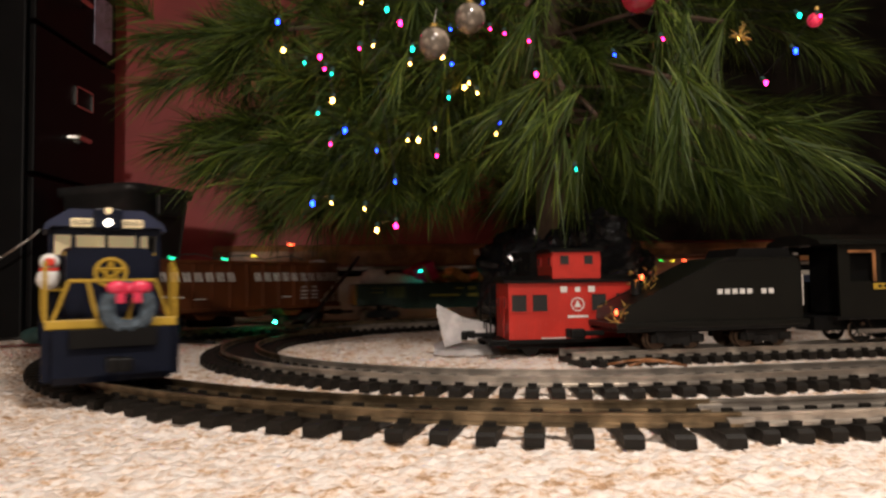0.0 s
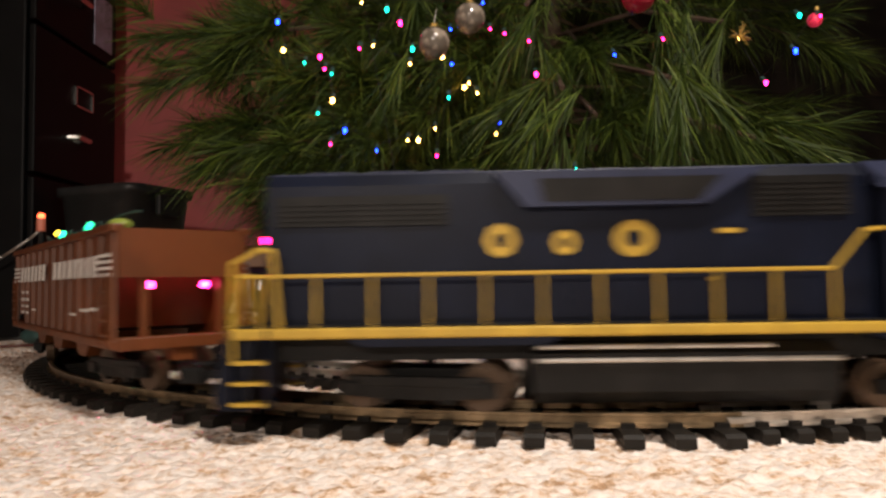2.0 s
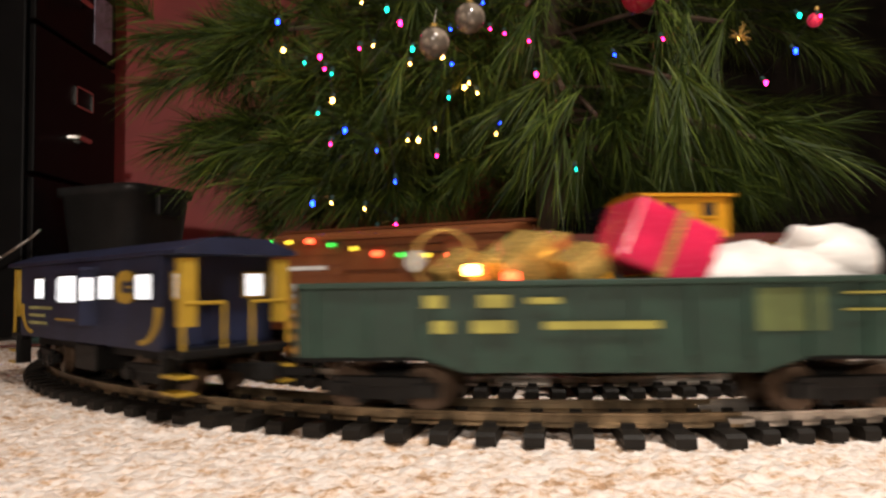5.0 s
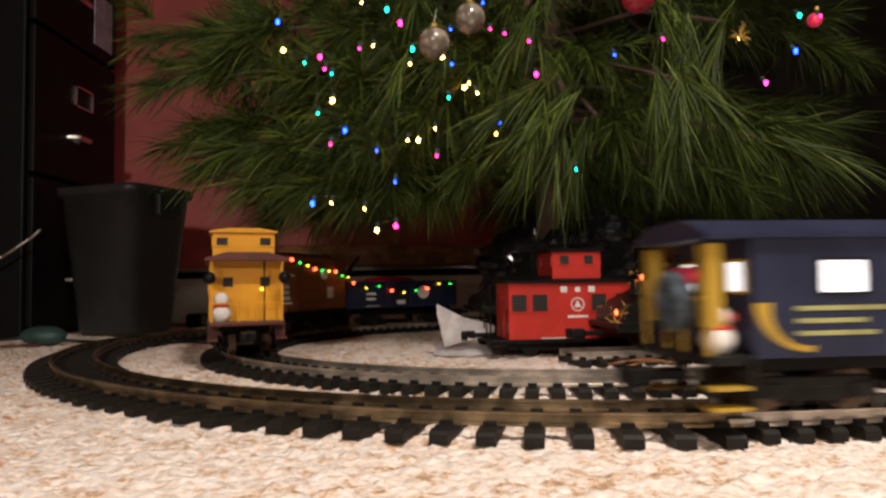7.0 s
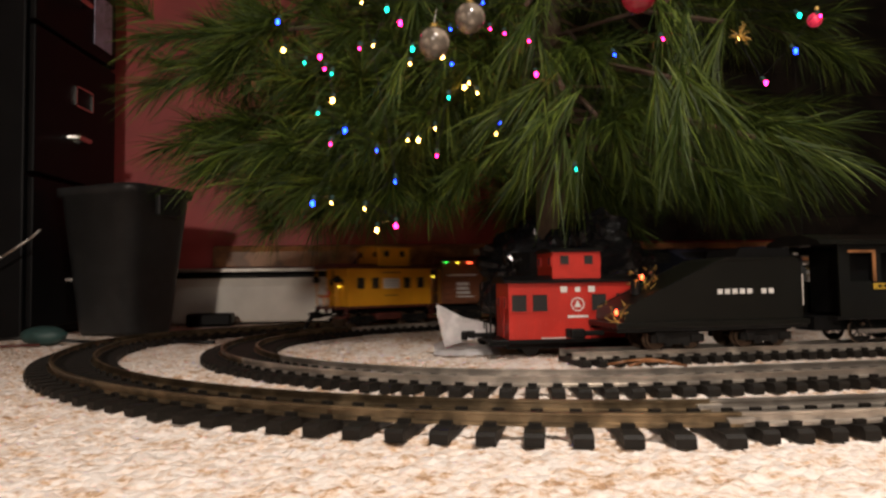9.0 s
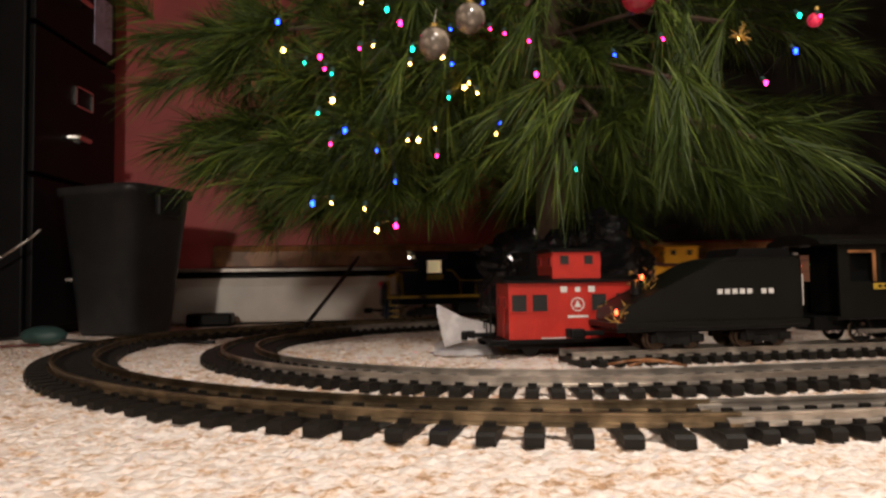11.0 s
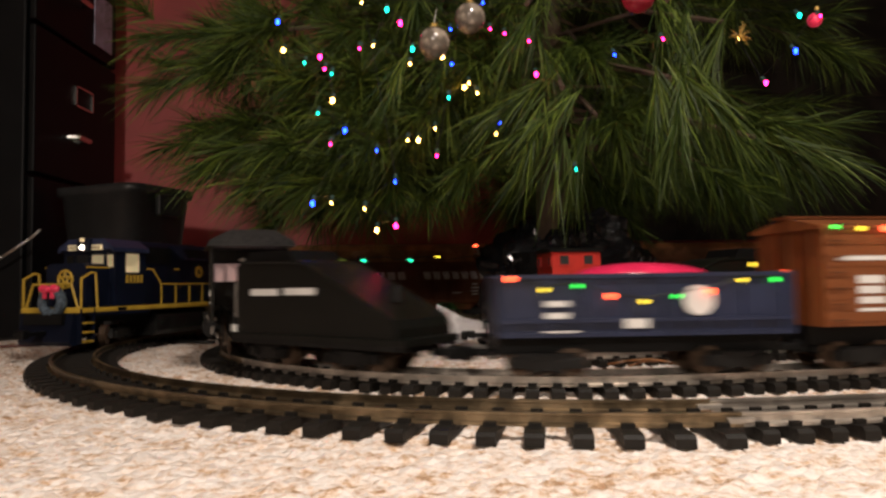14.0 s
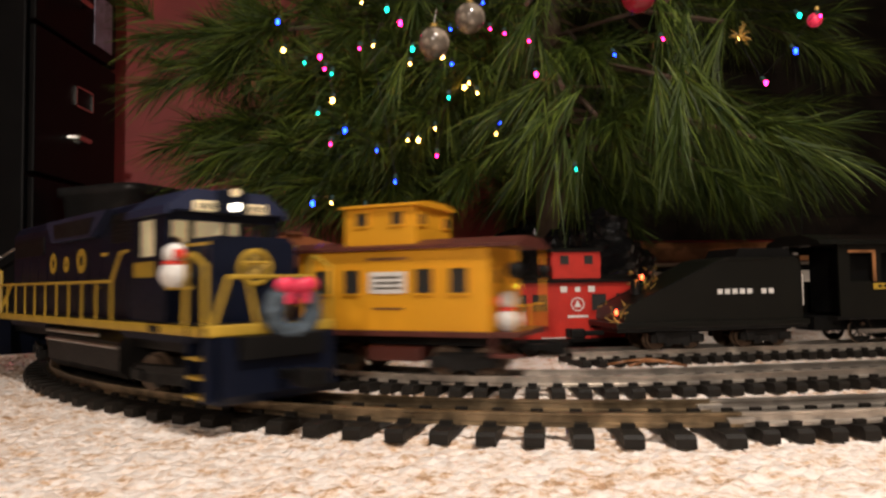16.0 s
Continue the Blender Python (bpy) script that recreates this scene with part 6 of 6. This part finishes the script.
def clutter():
    # folded tissue beside the caboose coupler: a standing fold over a flat one
    o = thing("tissue_paper", "folded white tissue paper on the carpet", "paper", at=pose(0.030, 0.925, 0))
    for name, rows in (("standing_fold", (((-0.040, 0.000), (0.070, 0.056)), ((-0.030, -0.006), (0.012, 0.066)), ((-0.005, -0.012), (0.020, 0.052)), ((0.022, -0.004), (0.024, 0.045)), ((0.040, 0.004), (0.026, 0.040)))),
                       ("flat_fold", (((-0.045, 0.000), (0.001, 0.012)), ((-0.030, -0.014), (0.001, 0.019)), ((0.000, -0.018), (0.001, 0.016)), ((0.030, -0.010), (0.001, 0.010)), ((0.048, 0.000), (0.001, 0.004))))):
        bm = B()
        sheet = []
        for (x, y), (z0, z1) in rows:
            z0, z1 = min(z0, z1), max(z0, z1)
            sheet.append([bm.verts.new((x + 0.003 * noise.noise((x * 60, k, 1)), y + (0.010 if name == "flat_fold" else 0.004) * k + 0.004 * noise.noise((x * 90, k * 1.7, 5)), z0 + (z1 - z0) * k / 4)) for k in range(5)])
        for u, v in zip(sheet, sheet[1:]):
            for k in range(4):
                bm.faces.new((u[k], v[k], v[k + 1], u[k + 1]))
        bmesh.ops.solidify(bm, geom=bm.faces[:], thickness=0.004)
        part(name, bm, TISSUE, o)
    # cables
    def cable(pts, r, label, m=CABLE):
        tagged(part("cable", tube(B(), [Vector(p) for p in pts], r, 7), m, smooth=True), label, "cable")
    cable([(-0.205, 1.62, 0.165), (-0.225, 1.56, 0.125), (-0.262, 1.46, 0.060), (-0.285, 1.40, 0.020), (-0.29, 1.385, 0.004)], 0.0042, "black power cord hanging from the tree")
    cable([(-0.94, 1.30, 0.004), (-0.86, 1.275, 0.004), (-0.78, 1.245, 0.010), (-0.70, 1.20, 0.012)], 0.0035, "black cord lying on the carpet beside the cabinet")
    cable([(-0.70, 1.19, 0.010), (-0.64, 1.21, 0.004), (-0.56, 1.20, 0.003), (-0.47, 1.19, 0.003), (-0.40, 1.17, 0.003)], 0.0030, "thin black cord running under the track")
    cable([(-0.92, 1.15, 0.003), (-0.82, 1.13, 0.003), (-0.70, 1.165, 0.003)], 0.0025, "thin dark red cord on the carpet", MAROON)
    cable([(-0.93, 1.33, 0.14), (-0.88, 1.335, 0.165), (-0.83, 1.34, 0.200), (-0.81, 1.345, 0.22)], 0.0028, "pale cable slanting up beside the cabinet", ALU)
    cable([(0.185, 0.765, 0.004), (0.205, 0.756, 0.009), (0.225, 0.750, 0.011), (0.25, 0.752, 0.008), (0.265, 0.758, 0.004)], 0.0016, "thin brown wire arched over the siding", WOOD)
    cable([(0.205, 0.752, 0.004), (0.225, 0.758, 0.008), (0.24, 0.75, 0.009), (0.27, 0.752, 0.003)], 0.0014, "thin brown wire beside the siding", WOOD)
    b = bmesh.new()
    bmesh.ops.create_icosphere(b, subdivisions=3, radius=1)
    for v in b.verts:
        v.co = Vector((v.co.x * 0.040, v.co.y * 0.026, max(0, 0.016 + v.co.z * 0.018))) + 0.003 * Vector((noise.noise(v.co * 2), noise.noise(v.co * 2.3), 0))
    o = tagged(part("power_plug", b, TEAL_BOX, smooth=True), "dark teal moulded plug block on the carpet", "plug")
    o.matrix_basis = pose(-0.715, 1.20, 0)
    # gold tinsel with a red bulb on the parked stock
    rng = random.Random(4)
    for at, n, spread in (((0.246, 0.83, 0.103), 26, 0.017), ((0.203, 0.79, 0.062), 22, 0.015)):
        g = thing("tinsel", "sparse gold tinsel sprig with a red bulb", "tinsel", at=pose(*at))
        bm = B()
        for k in range(n):
            q = Vector((rng.uniform(-1, 1), rng.uniform(-0.5, 0.5), rng.uniform(-0.8, 0.8))) * spread
            rod(bm, q, q + Vector((rng.uniform(-1, 1), rng.uniform(-1, 1), rng.uniform(-1, 1))) * 0.008, 0.0005, 4)
        part("strands", bm, GOLD, g)
        part("bulb", ball(B(), (-0.002, -0.006, 0), 0.0022, (1, 1, 1.6), 8), GLOW["red"], g, smooth=True)
        part("stem", rod(B(), (0.004, 0.004, 0), (0.012, 0.020, -at[2] + 0.06), 0.0008, 5), GOLD, g)
    for x, y, z, w in ((0.112, 1.905, 0.216, 0.026), (0.262, 1.925, 0.222, 0.034)):
        o = tagged(part("wall_plate", box(B(), -w, w, -0.004, 0.0, -0.008, 0.008, 0.002), LETTER), "small white plate on the wooden wall trim", "plate")
        o.matrix_basis = Matrix.Translation((x, wall_y(x) - 0.0235, z - 0.03)) @ Matrix.Rotation(AX, 4, "Z")
    # dark things behind the track by the wall
    o = thing("shoe_box", "low dark box on the carpet against the heater", "box", at=pose(-0.585, 1.70, 0, 0, 0, 8))
    part("body", box(B(), -0.06, 0.05, -0.03, 0.03, 0, 0.032, 0.006), BLACK, o)
    # crinkled black plastic bag beneath the tree
    bm = bmesh.new()
    bmesh.ops.create_icosphere(bm, subdivisions=5, radius=1)
    for v in bm.verts:
        q = v.co.copy()
        k = 1 + 0.25 * noise.noise(q * 2.2) + 0.16 * abs(noise.noise(q * 5)) + 0.06 * noise.noise(q * 13)
        v.co = Vector((q.x * 0.15 * k, q.y * 0.12 * k, max(0, 0.10 + q.z * 0.13 * k)))
    o = tagged(part("plastic_bag", bm, mat("shiny_black_film", (0.012, 0.012, 0.013), 0.16)), "crinkled shiny black plastic bag under the tree", "bag")
    o.matrix_basis = pose(0.235, 1.27, 0)


# ---- the trains' runs ----
RUN_A = [(-0.5, 0.167), (0.0, 0.333), (0.9, 0.666), (1.5, 0.876), (2.2, 1.122), (2.5, 1.225), (3.0, 1.404), (3.5, 1.578), (4.0, 1.765), (6.3, 2.554), (7.0, 2.796), (7.6, 3.01), (8.1, 3.145), (11.3, 3.926), (11.7, 4.049), (12.1, 4.172), (12.5, 4.283), (12.9, 4.394), (13.3, 4.485), (13.7, 4.584), (14.2, 4.707), (15.0, 4.933), (15.3, 5.028), (15.6, 5.136), (16.0, 5.282), (16.5, 5.469)]
RUN_B = [(-0.5, 6.56), (0.0, 6.366), (3.7, 4.919), (6.3, 3.905), (6.9, 3.79), (7.5, 3.69), (8.1, 3.509), (8.7, 3.339), (9.2, 3.182), (12.1, 2.168), (12.5, 1.974), (12.9, 1.78), (13.4, 1.552), (14.0, 1.293), (14.5, 1.081), (15.0, 0.887), (15.6, 0.654), (16.0, 0.518), (16.5, 0.342)]


def run_at(run, t):
    ts, ss = zip(*run)
    return float(np.mean(np.interp(t + np.linspace(-0.35, 0.35, 15), ts, ss)))


def rails_pose(loop, s, reach, way):
    """Pose of a car whose trucks stand reach before and behind s; way: 1 with the loop, -1 against it."""
    f, b = on_loop(loop, s + way * reach), on_loop(loop, s - way * reach)
    u = f - b
    return Matrix.Translation((*(f + b) / 2, RAIL)) @ Matrix.Rotation(math.atan2(u[1], u[0]), 4, "Z")


def run_car(car, trucks, loop, run, offset, reach, way):
    times = [k * 0.2 for k in range(81)]
    walk(car, [(t, rails_pose(loop, run_at(run, t) + offset, reach, way)) for t in times])
    for tr, e in zip(trucks, (1, -1)):
        rows = []
        x = tr.matrix_basis.translation.x
        for t in times:
            s = run_at(run, t) + offset
            m = rails_pose(loop, s, reach, way)
            p0, p1 = on_loop(loop, s + way * (e * reach + 0.02)), on_loop(loop, s + way * (e * reach - 0.02))
            a = math.atan2(*(p0 - p1)[::-1]) - math.atan2(m[1][0], m[0][0])
            rows.append((t, Matrix.Translation((x, 0, 0)) @ Matrix.Rotation((a + math.pi) % (2 * math.pi) - math.pi, 4, "Z")))
        walk(tr, rows)


def motions():
    for (car, trucks), off, reach in ((DIESEL, 0.0, 0.165), (HOPPER_CAR, -0.605, 0.165), (GONDOLA, -1.105, 0.14), (BAY_CABOOSE, -1.560, 0.114)):
        run_car(car, trucks, OUTER, RUN_A, off, reach, 1)
    for (car, trucks), off, reach in ((YELLOW_CABOOSE, 0.0, 0.066), (BOXCAR, -0.274, 0.08), (BLUE_GONDOLA, -0.562, 0.08), (STEAM_TENDER, -0.875, 0.058)):
        run_car(car, trucks, INNER, RUN_B, off, reach, -1)
    engine, spin, rods = STEAM
    run_car(engine, [], INNER, RUN_B, -1.133, 0.045, -1)
    for w, r in spin:
        m0 = w.matrix_basis.copy()
        n = int(16 / 0.05)
        walk(w, [(k * 16 / n, m0 @ Matrix.Rotation((run_at(RUN_B, 0) - run_at(RUN_B, k * 16 / n)) / r, 4, "Y")) for k in range(n + 1)])
    for q in rods:
        m0 = q.matrix_basis.copy()
        n = int(16 / 0.05)
        rows = []
        for k in range(n + 1):
            a = (run_at(RUN_B, 0) - run_at(RUN_B, k * 16 / n)) / 0.0235
            rows.append((k * 16 / n, Matrix.Translation((0.0083 * math.sin(a), 0, 0.0083 * math.cos(a))) @ m0))
        walk(q, rows)


room()
heater()
filing_cabinet()
trash_can()
dark_backing()
DIESEL = diesel()
HOPPER_CAR = hopper_car()
GONDOLA = gondola_car()
BAY_CABOOSE = bay_caboose()
YELLOW_CABOOSE = yellow_caboose()
BOXCAR = boxcar()
BLUE_GONDOLA = blue_gondola()
STEAM_TENDER = steam_tender()
STEAM = steam_engine()
parked_stock()
pine_tree()
string_lights()
ornaments()
tree_trims()
clutter()
tracks()
motions()
